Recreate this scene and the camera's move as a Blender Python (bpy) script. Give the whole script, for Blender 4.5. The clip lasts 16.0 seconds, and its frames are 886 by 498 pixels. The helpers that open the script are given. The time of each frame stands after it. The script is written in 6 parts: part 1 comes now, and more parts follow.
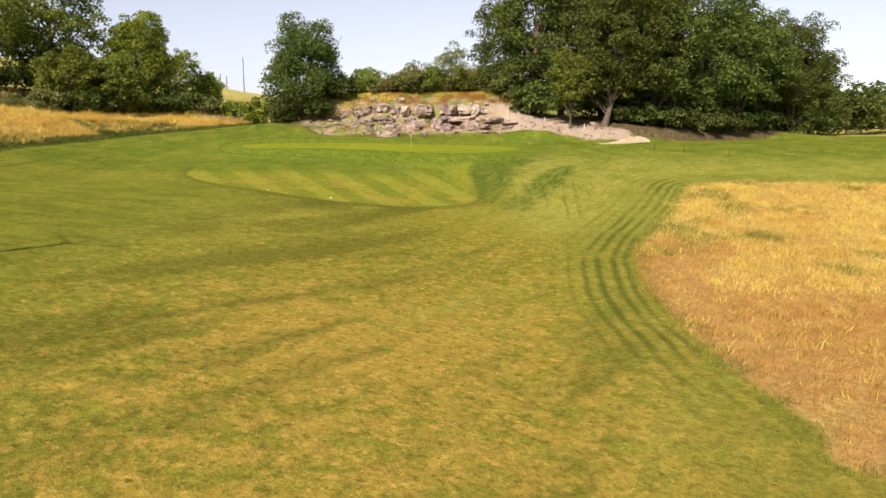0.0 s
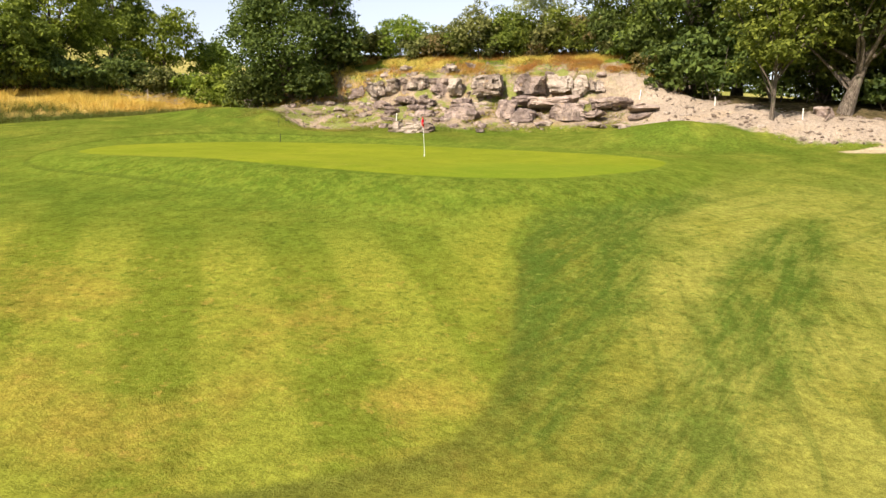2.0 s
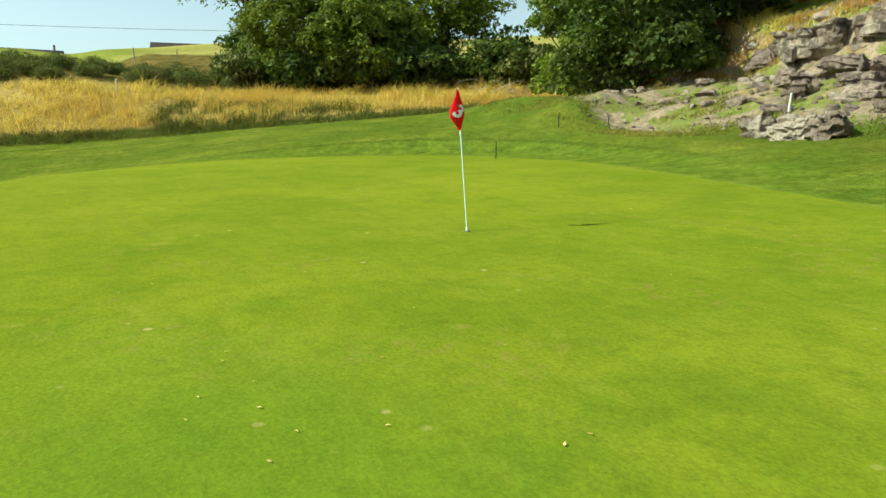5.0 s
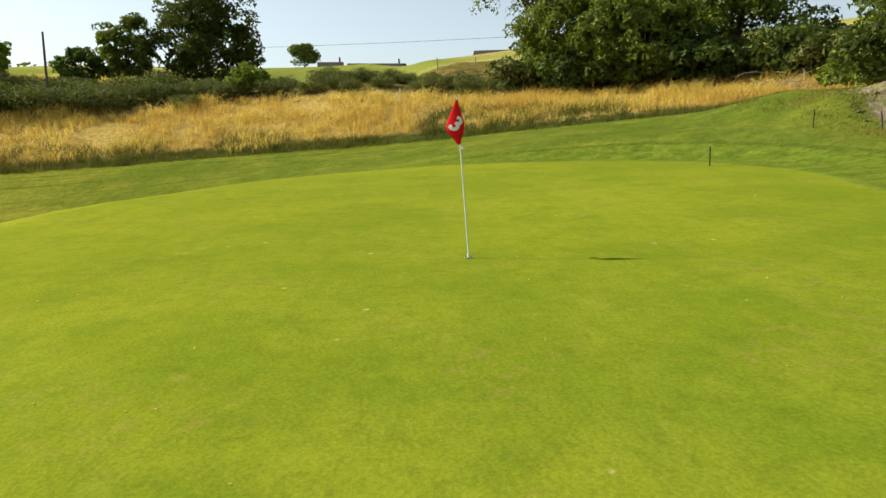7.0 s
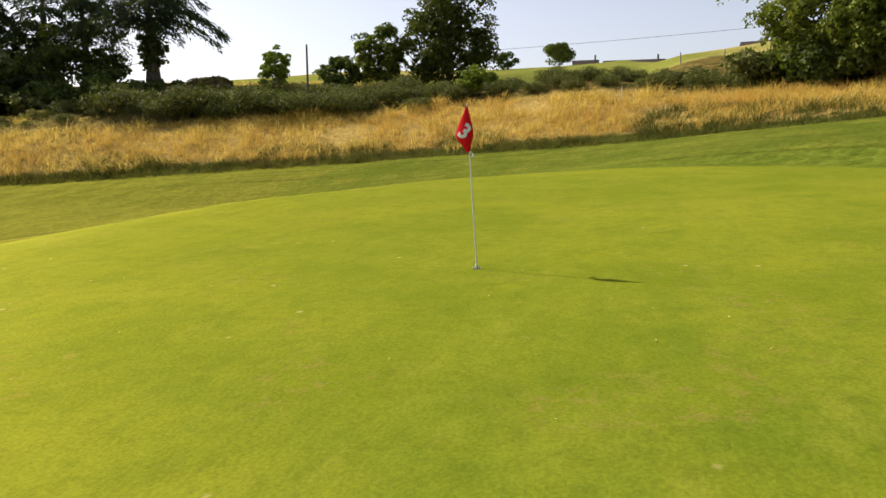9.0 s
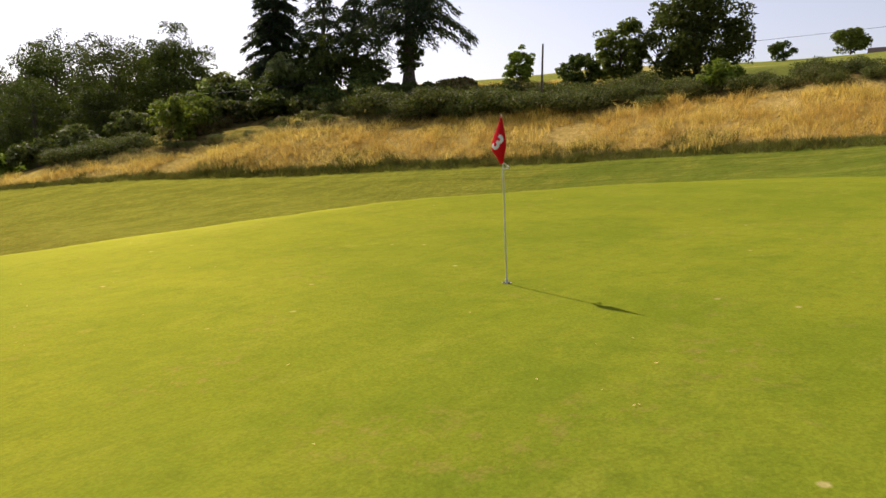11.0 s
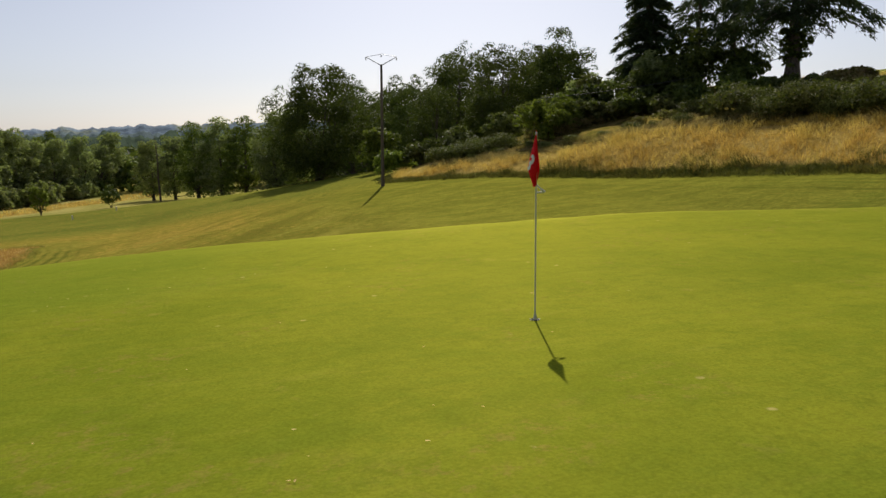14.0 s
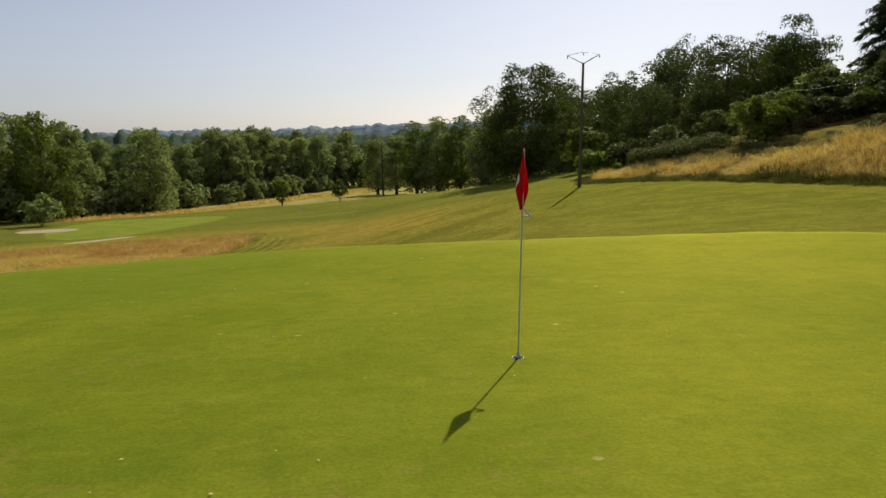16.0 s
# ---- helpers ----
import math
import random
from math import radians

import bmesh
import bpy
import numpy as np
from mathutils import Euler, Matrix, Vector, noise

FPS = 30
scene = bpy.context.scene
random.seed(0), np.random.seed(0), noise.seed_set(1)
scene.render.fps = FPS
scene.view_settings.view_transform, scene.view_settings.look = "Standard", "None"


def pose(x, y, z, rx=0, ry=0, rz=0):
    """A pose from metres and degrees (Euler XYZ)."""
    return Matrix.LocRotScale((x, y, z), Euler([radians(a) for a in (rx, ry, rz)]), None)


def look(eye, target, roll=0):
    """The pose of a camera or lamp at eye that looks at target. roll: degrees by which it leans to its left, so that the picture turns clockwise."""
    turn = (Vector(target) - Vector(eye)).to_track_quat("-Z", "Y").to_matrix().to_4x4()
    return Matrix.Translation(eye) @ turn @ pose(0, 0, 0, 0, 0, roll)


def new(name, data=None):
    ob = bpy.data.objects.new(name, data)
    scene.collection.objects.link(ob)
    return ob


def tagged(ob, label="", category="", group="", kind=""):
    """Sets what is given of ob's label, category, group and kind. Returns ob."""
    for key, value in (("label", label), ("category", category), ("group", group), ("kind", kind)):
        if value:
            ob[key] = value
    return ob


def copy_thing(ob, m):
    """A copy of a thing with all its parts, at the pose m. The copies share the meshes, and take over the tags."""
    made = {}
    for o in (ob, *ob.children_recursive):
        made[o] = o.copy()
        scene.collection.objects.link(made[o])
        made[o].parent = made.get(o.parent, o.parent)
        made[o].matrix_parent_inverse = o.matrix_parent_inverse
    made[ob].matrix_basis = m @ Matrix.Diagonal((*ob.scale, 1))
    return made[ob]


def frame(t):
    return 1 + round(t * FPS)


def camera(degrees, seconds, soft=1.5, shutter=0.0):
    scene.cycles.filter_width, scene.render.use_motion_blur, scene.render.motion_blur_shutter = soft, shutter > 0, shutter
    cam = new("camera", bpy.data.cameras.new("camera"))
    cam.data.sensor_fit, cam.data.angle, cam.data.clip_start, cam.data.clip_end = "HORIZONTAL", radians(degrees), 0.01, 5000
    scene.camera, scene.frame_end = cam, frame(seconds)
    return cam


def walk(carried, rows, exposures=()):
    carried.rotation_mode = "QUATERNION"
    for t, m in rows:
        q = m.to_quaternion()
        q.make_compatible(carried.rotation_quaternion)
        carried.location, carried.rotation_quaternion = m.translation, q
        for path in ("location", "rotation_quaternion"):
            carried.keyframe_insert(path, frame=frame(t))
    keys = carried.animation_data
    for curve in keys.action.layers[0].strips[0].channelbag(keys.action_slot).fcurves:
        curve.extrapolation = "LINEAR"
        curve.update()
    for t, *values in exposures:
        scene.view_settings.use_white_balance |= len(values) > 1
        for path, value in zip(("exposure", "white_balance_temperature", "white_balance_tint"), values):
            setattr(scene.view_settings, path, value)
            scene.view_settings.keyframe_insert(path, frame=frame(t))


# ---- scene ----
cam = camera(64.3, 16.0)
PATH = [
    (0, (1.831, 4.125, 0.941), (1.794, 6.101, 0.633), -0.0),
    (0.5, (2.565, 15.418, 1.147), (2.495, 17.393, 0.834), 0.1),
    (1, (3.369, 26.331, 1.275), (3.213, 28.3, 0.959), 0.2),
    (1.5, (4.11, 36.525, 1.291), (3.846, 38.481, 0.971), 0.3),
    (2, (4.933, 46.352, 1.189), (4.549, 48.288, 0.865), 0.6),
    (2.5, (5.714, 55.524, 1.368), (5.135, 57.409, 1.033), 0.5),
    (3, (5.907, 62.805, 1.139), (5.106, 64.607, 0.807), 0.6),
    (3.5, (5.789, 68.141, 1.049), (4.742, 69.812, 0.716), 0.5),
    (4, (5.578, 71.785, 1.082), (4.28, 73.269, 0.746), 0.6),
    (4.5, (5.427, 74.319, 1.383), (3.909, 75.577, 1.047), 0.5),
    (5, (5.415, 76.274, 1.476), (3.715, 77.271, 1.14), 0.2),
    (5.2, (5.463, 76.909, 1.475), (3.703, 77.796, 1.136), 0.5),
    (7.3, (5.745, 81.174, 1.654), (3.773, 81.216, 1.323), -0.9),
    (7.5, (5.717, 81.512, 1.647), (3.745, 81.484, 1.316), -0.8),
    (8, (5.596, 82.288, 1.643), (3.634, 82.081, 1.315), -0.9),
    (8.5, (5.474, 83.034, 1.675), (3.539, 82.644, 1.348), -0.9),
    (9, (5.307, 83.728, 1.704), (3.417, 83.162, 1.378), -1.0),
    (9.2, (5.209, 83.984, 1.71), (3.34, 83.351, 1.385), -0.7),
    (11.5, (3.593, 86.693, 1.873), (2.145, 85.351, 1.552), -1.1),
    (12, (3.053, 87.151, 1.903), (1.732, 85.683, 1.584), -1.1),
    (12.5, (2.443, 87.473, 1.919), (1.258, 85.893, 1.601), -1.0),
    (13, (1.862, 87.831, 1.967), (0.825, 86.15, 1.651), -1.1),
    (13.5, (1.222, 88.059, 1.988), (0.341, 86.291, 1.674), -1.1),
    (14, (0.567, 88.244, 2.0), (-0.153, 86.404, 1.688), -1.0),
    (14.5, (-0.108, 88.358, 2.026), (-0.669, 86.464, 1.715), -1.0),
    (15, (-0.764, 88.367, 2.058), (-1.179, 86.436, 1.747), -0.9),
    (15.5, (-1.399, 88.33, 2.109), (-1.668, 86.372, 1.8), -1.0),
    (16, (-1.933, 88.235, 2.143), (-2.06, 86.263, 1.836), -0.9),
]
# the clip's exposure falls and its tint drifts as the view turns to the sun
TONES = [(0.0, 0.56, 6900, 21), (0.5, 0.60, 6900, 21), (1.0, 0.70, 6900, 21), (1.5, 0.78, 6900, 21), (2.5, 0.86, 6500, 4), (3.5, 0.88, 6250, -12), (4.2, 0.76, 6250, -14), (5.0, 0.62, 6250, -15), (7.5, 0.45, 6700, 9), (9.0, 0.36, 6700, 17), (11.5, 0.10, 6550, 23), (12.5, -0.10, 6500, 21), (14.0, -0.38, 6400, 15), (16.0, -0.37, 6400, 14)]
walk(cam, [(t, look(eye, target, roll)) for t, eye, target, roll in PATH], TONES)

# ---- sky, sun and picture ----
SUN_EL, SUN_AZ = 38.8, -113.3  # degrees; azimuth of the sun counted from +x
world = bpy.data.worlds.new("world")
scene.world = world
world.use_nodes = True
wn = world.node_tree.nodes
sky = wn.new("ShaderNodeTexSky")
sky.sky_type, sky.sun_disc = "NISHITA", False
sky.sun_elevation, sky.sun_rotation = radians(SUN_EL), radians(90 - SUN_AZ)
sky.air_density, sky.dust_density, sky.ozone_density, sky.altitude = 0.9, 1.2, 2.2, 150
haze = wn.new("ShaderNodeMix")  # summer haze evens out the blue
haze.data_type = "RGBA"
haze.inputs[0].default_value = 0.10
haze.inputs[7].default_value = (4.8, 5.0, 5.25, 1)
pale = wn.new("ShaderNodeHueSaturation")
pale.inputs["Saturation"].default_value = 0.6
world.node_tree.links.new(sky.outputs[0], pale.inputs["Color"])
world.node_tree.links.new(pale.outputs[0], haze.inputs[6])
world.node_tree.links.new(haze.outputs[2], wn["Background"].inputs[0])
wn["Background"].inputs[1].default_value = 0.115
sun_data = bpy.data.lights.new("sun", "SUN")
sun_data.energy, sun_data.angle, sun_data.color = 5.0, radians(0.6), (1.0, 0.93, 0.80)
sun = new("sun", sun_data)
sa, se = radians(SUN_AZ), radians(SUN_EL)
SUN_DIR = Vector((math.cos(se) * math.cos(sa), math.cos(se) * math.sin(sa), math.sin(se)))
sun.matrix_world = look(SUN_DIR * 200, (0, 0, 0))


# ---- helpers for materials ----
class Graph:
    """A small writer of node materials."""

    def __init__(self, name):
        self.mat = bpy.data.materials.new(name)
        self.mat.use_nodes = True
        self.nodes, self.links = self.mat.node_tree.nodes, self.mat.node_tree.links
        self.nodes.clear()
        self.out = self.nodes.new("ShaderNodeOutputMaterial")
        self.geo = None

    def put(self, socket, value):
        if isinstance(value, bpy.types.NodeSocket):
            self.links.new(value, socket)
        elif isinstance(value, tuple) and len(value) == 3 and socket.type == "RGBA":
            socket.default_value = (*value, 1)
        else:
            socket.default_value = value

    def node(self, kind, **inputs):
        n = self.nodes.new(kind)
        for key, value in inputs.items():
            self.put(n.inputs[key.replace("_", " ")], value)
        return n

    def place(self):
        if self.geo is None:
            self.geo = self.nodes.new("ShaderNodeNewGeometry")
        return self.geo.outputs["Position"]

    def stretched(self, sx, sy, sz, turn=0.0, vec=None):
        m = self.node("ShaderNodeMapping", Vector=vec or self.place())
        m.inputs["Rotation"].default_value = (0, 0, radians(turn))
        m.inputs["Scale"].default_value = (sx, sy, sz)
        return m.outputs[0]

    def noise(self, scale, detail=3.0, rough=0.55, vec=None):
        n = self.node("ShaderNodeTexNoise", Vector=vec or self.place(), Scale=scale, Detail=detail, Roughness=rough)
        return n.outputs[0]

    def voronoi(self, scale, vec=None, feature="F1", out=0):
        n = self.node("ShaderNodeTexVoronoi", Vector=vec or self.place(), Scale=scale)
        n.feature = feature
        return n.outputs[out]

    def attr(self, name):
        n = self.nodes.new("ShaderNodeAttribute")
        n.attribute_name = name
        return n.outputs["Fac"]

    def math(self, op, a, b=0.0, c=0.0):
        n = self.nodes.new("ShaderNodeMath")
        n.operation = op
        for s, v in zip(n.inputs, (a, b, c)):
            self.put(s, v)
        return n.outputs[0]

    def step(self, value, lo, hi):
        n = self.nodes.new("ShaderNodeMapRange")
        n.interpolation_type = "SMOOTHSTEP"
        self.put(n.inputs["Value"], value)
        a, b, x, y = (lo, hi, 0.0, 1.0) if lo < hi else (hi, lo, 1.0, 0.0)
        for key, v in (("From Min", a), ("From Max", b), ("To Min", x), ("To Max", y)):
            n.inputs[key].default_value = v
        return n.outputs[0]

    def mix(self, fac, a, b, blend="MIX"):
        n = self.nodes.new("ShaderNodeMix")
        n.data_type, n.blend_type = "RGBA", blend
        self.put(n.inputs[0], fac)
        self.put(n.inputs[6], a)
        self.put(n.inputs[7], b)
        return n.outputs[2]

    def random(self, island=False):
        if island:
            self.place()
            return self.geo.outputs["Random Per Island"]
        return self.nodes.new("ShaderNodeObjectInfo").outputs["Random"]

    def bump(self, height, strength=0.5, distance=0.05):
        return self.node("ShaderNodeBump", Height=height, Strength=strength, Distance=distance).outputs[0]

    def surface(self, color, rough=0.8, normal=None, metal=0.0, specular=0.3, translucent=0.0, tcolor=None, gloss=None):
        p = self.node("ShaderNodeBsdfPrincipled", Base_Color=color, Roughness=rough, Metallic=metal)
        p.inputs["Specular IOR Level"].default_value = specular
        if normal is not None:
            self.put(p.inputs["Normal"], normal)
        shader = p.outputs[0]
        if translucent:
            t = self.node("ShaderNodeBsdfTranslucent", Color=tcolor or color)
            m = self.nodes.new("ShaderNodeMixShader")
            m.inputs[0].default_value = translucent
            self.links.new(shader, m.inputs[1])
            self.links.new(t.outputs[0], m.inputs[2])
            shader = m.outputs[0]
        if gloss:
            t = self.node("ShaderNodeBsdfGlossy", Color=gloss[0], Roughness=gloss[1])
            if normal is not None:
                self.put(t.inputs["Normal"], normal)
            m = self.nodes.new("ShaderNodeMixShader")
            self.put(m.inputs[0], gloss[2])
            self.links.new(shader, m.inputs[1])
            self.links.new(t.outputs[0], m.inputs[2])
            shader = m.outputs[0]
        self.links.new(shader, self.out.inputs[0])
        return self.mat


def scaled(c, k):
    return tuple(v * k for v in c)


def leaf_material(name, dark, light, translucent=0.35):
    g = Graph(name)
    r = g.random(True)
    o = g.random()
    c = g.mix(g.step(r, 0.1, 0.95), dark, light)
    c = g.mix(g.math("MULTIPLY", g.step(g.noise(0.45, 2), 0.45, 0.7), 0.45), c, scaled(light, 1.15))
    hsv = g.node("ShaderNodeHueSaturation", Color=c)
    g.put(hsv.inputs["Hue"], g.math("MULTIPLY_ADD", o, 0.03, 0.485))
    g.put(hsv.inputs["Value"], g.math("MULTIPLY_ADD", o, 0.35, 0.82))
    c = hsv.outputs[0]
    tc = g.mix(0.55, c, (0.30, 0.42, 0.03))
    return g.surface(c, 0.7, None, 0, 0.12, translucent, tc)


def bark_material(name, a, b):
    g = Graph(name)
    n = g.noise(1.0, 5, 0.6, g.stretched(14, 14, 3))
    c = g.mix(g.step(n, 0.35, 0.7), a, b)
    c = g.mix(g.math("MULTIPLY", g.step(g.noise(2.5, 3), 0.55, 0.75), 0.4), c, (0.16, 0.17, 0.10))
    return g.surface(c, 0.9, g.bump(n, 0.8, 0.03), 0, 0.15)


def plain_material(name, color, rough=0.6, metal=0.0, vary=0.2, scale=8.0):
    g = Graph(name)
    n = g.noise(scale, 4)
    c = g.mix(g.math("MULTIPLY", n, vary * 2), color, scaled(color, 0.5))
    return g.surface(c, rough, g.bump(g.noise(scale * 6, 3), 0.15, 0.01), metal)


def blade_material(name, low, high, tint, amount, shade=0.30, thin=0.42):
    g = Graph(name)
    r = g.random(True)
    c = g.mix(g.step(r, 0.0, 1.0), low, high)
    patch = g.step(g.noise(0.16, 5, 0.62), 0.44, 0.62)
    c = g.mix(g.math("MULTIPLY", patch, amount), c, tint)
    c = g.mix(g.math("MULTIPLY", g.step(g.noise(1.1, 4, 0.65), 0.46, 0.70), shade), c, scaled(low, 0.60))
    return g.surface(c, 0.75, None, 0, 0.2, thin, g.mix(0.3, c, (0.75, 0.58, 0.10)))


# ---- materials ----
LEAF_OAK = leaf_material("leaf_oak", (0.048, 0.070, 0.013), (0.180, 0.222, 0.034), 0.26)
LEAF_GROVE = leaf_material("leaf_grove", (0.026, 0.040, 0.010), (0.098, 0.124, 0.022), 0.15)
LEAF_DARK = leaf_material("leaf_dark", (0.028, 0.044, 0.012), (0.095, 0.125, 0.026), 0.16)
LEAF_LIGHT = leaf_material("leaf_light", (0.070, 0.102, 0.014), (0.235, 0.290, 0.040), 0.32)
LEAF_GREY = leaf_material("leaf_grey", (0.125, 0.140, 0.060), (0.330, 0.345, 0.170), 0.5)
LEAF_CEDAR = leaf_material("leaf_cedar", (0.010, 0.020, 0.011), (0.035, 0.055, 0.026), 0.12)
LEAF_BRAMBLE = leaf_material("leaf_bramble", (0.026, 0.034, 0.009), (0.190, 0.190, 0.058), 0.16)
LEAF_DRY = leaf_material("leaf_dry", (0.10, 0.075, 0.03), (0.26, 0.19, 0.08), 0.3)
LEAF_FALLEN = leaf_material("leaf_fallen", (0.42, 0.28, 0.08), (0.75, 0.58, 0.22), 0.1)
BARK = bark_material("bark", (0.055, 0.042, 0.030), (0.17, 0.14, 0.11))
STRAW = blade_material("straw", (0.47, 0.320, 0.062), (0.92, 0.715, 0.195), (0.53, 0.285, 0.058), 0.55, 0.6)
STRAW_RED = blade_material("straw_red", (0.50, 0.385, 0.080), (0.86, 0.72, 0.200), (0.52, 0.330, 0.070), 0.5, 0.6)
RUSSET = blade_material("russet", (0.32, 0.165, 0.042), (0.58, 0.350, 0.090), (0.36, 0.150, 0.040), 0.65, 0.6)
GRASS_TALL = blade_material("grass_tall", (0.030, 0.054, 0.009), (0.115, 0.165, 0.026), (0.19, 0.16, 0.040), 0.35, 0.3, 0.2)
GRASS_WEED = blade_material("grass_weed", (0.09, 0.12, 0.02), (0.20, 0.25, 0.045), (0.40, 0.30, 0.08), 0.6)
WEED_GREY = blade_material("weed_grey", (0.13, 0.105, 0.045), (0.34, 0.29, 0.14), (0.10, 0.12, 0.03), 0.6)
STAKE_WHITE = plain_material("stake_white", (0.74, 0.72, 0.66), 0.7)
STAKE_BLACK = plain_material("stake_black", (0.02, 0.022, 0.02), 0.6)
WOOD_GREY = plain_material("wood_grey", (0.36, 0.31, 0.25), 0.85, 0, 0.4, 12)
POLE_WOOD = plain_material("pole_wood", (0.15, 0.12, 0.09), 0.9, 0, 0.4, 5)
STEEL = plain_material("galvanised_steel", (0.35, 0.36, 0.37), 0.45, 0.8, 0.2)
WIRE = plain_material("wire", (0.05, 0.05, 0.05), 0.5, 0.4)
flag_graph = Graph("flag_red")
FLAG_RED = flag_graph.surface(flag_graph.mix(flag_graph.step(flag_graph.noise(30, 4), 0.3, 0.7), (0.82, 0.016, 0.026), (0.90, 0.022, 0.034)), 0.8, flag_graph.bump(flag_graph.noise(120, 2), 0.2, 0.004), 0, 0.1, 0.32)
FLAG_WHITE = plain_material("flag_white", (0.82, 0.82, 0.80), 0.75, 0, 0.05, 20)
STICK_WHITE = plain_material("stick_white", (0.78, 0.78, 0.74), 0.35, 0, 0.05, 30)
CUP_WHITE = plain_material("cup_white", (0.8, 0.8, 0.78), 0.4)
CUP_SHADE = plain_material("cup_shade", (0.02, 0.02, 0.015), 0.9)
ROOF_TILE = plain_material("roof_tile", (0.055, 0.038, 0.030), 0.85, 0, 0.4, 1.5)
RENDER_WALL = plain_material("render_wall", (0.30, 0.25, 0.20), 0.9, 0, 0.3, 1.0)
DARK_GLASS = plain_material("dark_glass", (0.03, 0.035, 0.04), 0.1)


def rock_material(name, pale, dark, stain):
    g = Graph(name)
    o = g.random()
    n = g.noise(1.5, 6, 0.66)
    fine = g.noise(8, 6, 0.7)
    drip = g.noise(1.4, 5, 0.65, g.stretched(1, 1, 0.3))
    c = g.mix(g.step(n, 0.36, 0.62), pale, dark)
    c = g.mix(g.math("MULTIPLY", g.step(g.noise(0.9, 4), 0.53, 0.66), 0.7), c, scaled(pale, 1.25))
    c = g.mix(g.math("MULTIPLY", g.step(drip, 0.49, 0.62), stain), c, (0.115, 0.095, 0.080))
    c = g.mix(g.math("MULTIPLY", g.step(fine, 0.52, 0.68), 0.6), c, scaled(dark, 0.5))
    c = g.mix(g.math("MULTIPLY", g.step(g.noise(2.2, 4), 0.6, 0.72), 0.5), c, (0.42, 0.27, 0.13))
    c = g.mix(g.math("MULTIPLY", g.step(o, 0.55, 0.15), 0.5), c, dark)
    c = g.mix(g.math("MULTIPLY", g.step(o, 0.78, 0.84), 0.6), c, scaled(pale, 1.18))
    h = g.math("ADD", fine, g.math("MULTIPLY", n, 1.5))
    return g.surface(c, 0.95, g.bump(h, 1.0, 0.18), 0, 0.05)


def ground_material():
    g = Graph("turf")
    a_green, a_apron, a_east, a_west, a_scree, a_sand, a_field, a_green2, a_litter, a_scrub, a_swept = (g.attr(k) for k in ("green", "apron", "east", "west", "scree", "sand", "field", "green_far", "litter", "scrub", "swept"))
    big, mid, small, fine = g.noise(0.07, 4), g.noise(0.5, 4), g.noise(3.2, 4, 0.6), g.noise(22, 3, 0.6)
    pos = g.node("ShaderNodeSeparateXYZ", Vector=g.place())
    px, py = pos.outputs[0], pos.outputs[1]
    wob = g.math("MULTIPLY", g.math("SUBTRACT", small, 0.5), 0.35)
    # semi-rough: olive turf going to straw where it is dry
    coarse = g.noise(1.7, 7, 0.74)
    turf = g.mix(g.step(small, 0.3, 0.7), (0.130, 0.133, 0.018), (0.198, 0.187, 0.026))
    turf = g.mix(g.math("MULTIPLY", g.step(px, -2.0, -14.0), 0.75), turf, g.mix(g.step(small, 0.3, 0.7), (0.122, 0.136, 0.020), (0.180, 0.186, 0.028)))
    turf = g.mix(g.math("MULTIPLY", g.math("MULTIPLY", g.step(a_west, -4.5, -2.5), g.step(py, 5.0, 20.0)), 0.55), turf, (0.170, 0.190, 0.026))
    dry = g.math("MULTIPLY_ADD", g.step(py, 54.0, 20.0), 0.42, g.math("MULTIPLY", g.step(big, 0.40, 0.72), 0.35))
    dry = g.math("MULTIPLY", g.math("MULTIPLY", dry, g.step(py, 80.0, 62.0)), g.math("MULTIPLY_ADD", g.step(px, -18.0, 0.0), 0.80, 0.20))
    dryness = g.step(g.math("ADD", g.math("MULTIPLY", g.math("SUBTRACT", g.noise(1.1, 6, 0.7), 0.5), 1.8), dry), 0.16, 0.62)
    turf = g.mix(g.math("MULTIPLY", dryness, 0.85), turf, (0.300, 0.212, 0.040))
    lush = g.step(py, 62.0, 80.0)
    turf = g.mix(g.step(py, 16.0, 2.0), turf, g.mix(g.step(g.noise(0.11, 5, 0.6, g.stretched(0.4, 1, 1, -20)), 0.36, 0.64), (0.070, 0.105, 0.018), (0.125, 0.148, 0.024)))
    turf = g.mix(lush, turf, g.mix(g.step(mid, 0.35, 0.65), (0.092, 0.124, 0.017), (0.150, 0.170, 0.024)))
    # straw blades and brown clumps in the dry part
    parched = g.math("MULTIPLY", g.step(py, 60.0, 40.0), g.math("MULTIPLY_ADD", g.step(px, -20.0, -3.0), 0.7, 0.3))
    turf = g.mix(g.math("MULTIPLY", g.math("MULTIPLY", g.step(g.noise(2.6, 6, 0.75), 0.52, 0.64), parched), 0.75), turf, (0.43, 0.270, 0.062))
    turf = g.mix(g.math("MULTIPLY", g.math("MULTIPLY", g.step(g.noise(3.1, 5, 0.7), 0.55, 0.66), g.step(py, 66.0, 48.0)), 0.75), turf, (0.086, 0.094, 0.015))
    turf = g.mix(g.math("MULTIPLY", g.step(g.noise(0.8, 2), 0.70, 0.78), 0.6), turf, (0.090, 0.150, 0.018))
    # mown swaths running up to the fairway end
    across = g.math("MULTIPLY_ADD", px, 0.85, g.math("MULTIPLY", py, -0.53))
    swath_place = g.node("ShaderNodeCombineXYZ", X=g.math("MULTIPLY_ADD", mid, 0.5, g.math("MULTIPLY", across, 0.40)), Y=g.math("MULTIPLY", g.math("MULTIPLY_ADD", px, 0.53, g.math("MULTIPLY", py, 0.85)), 0.05), Z=2.0).outputs[0]
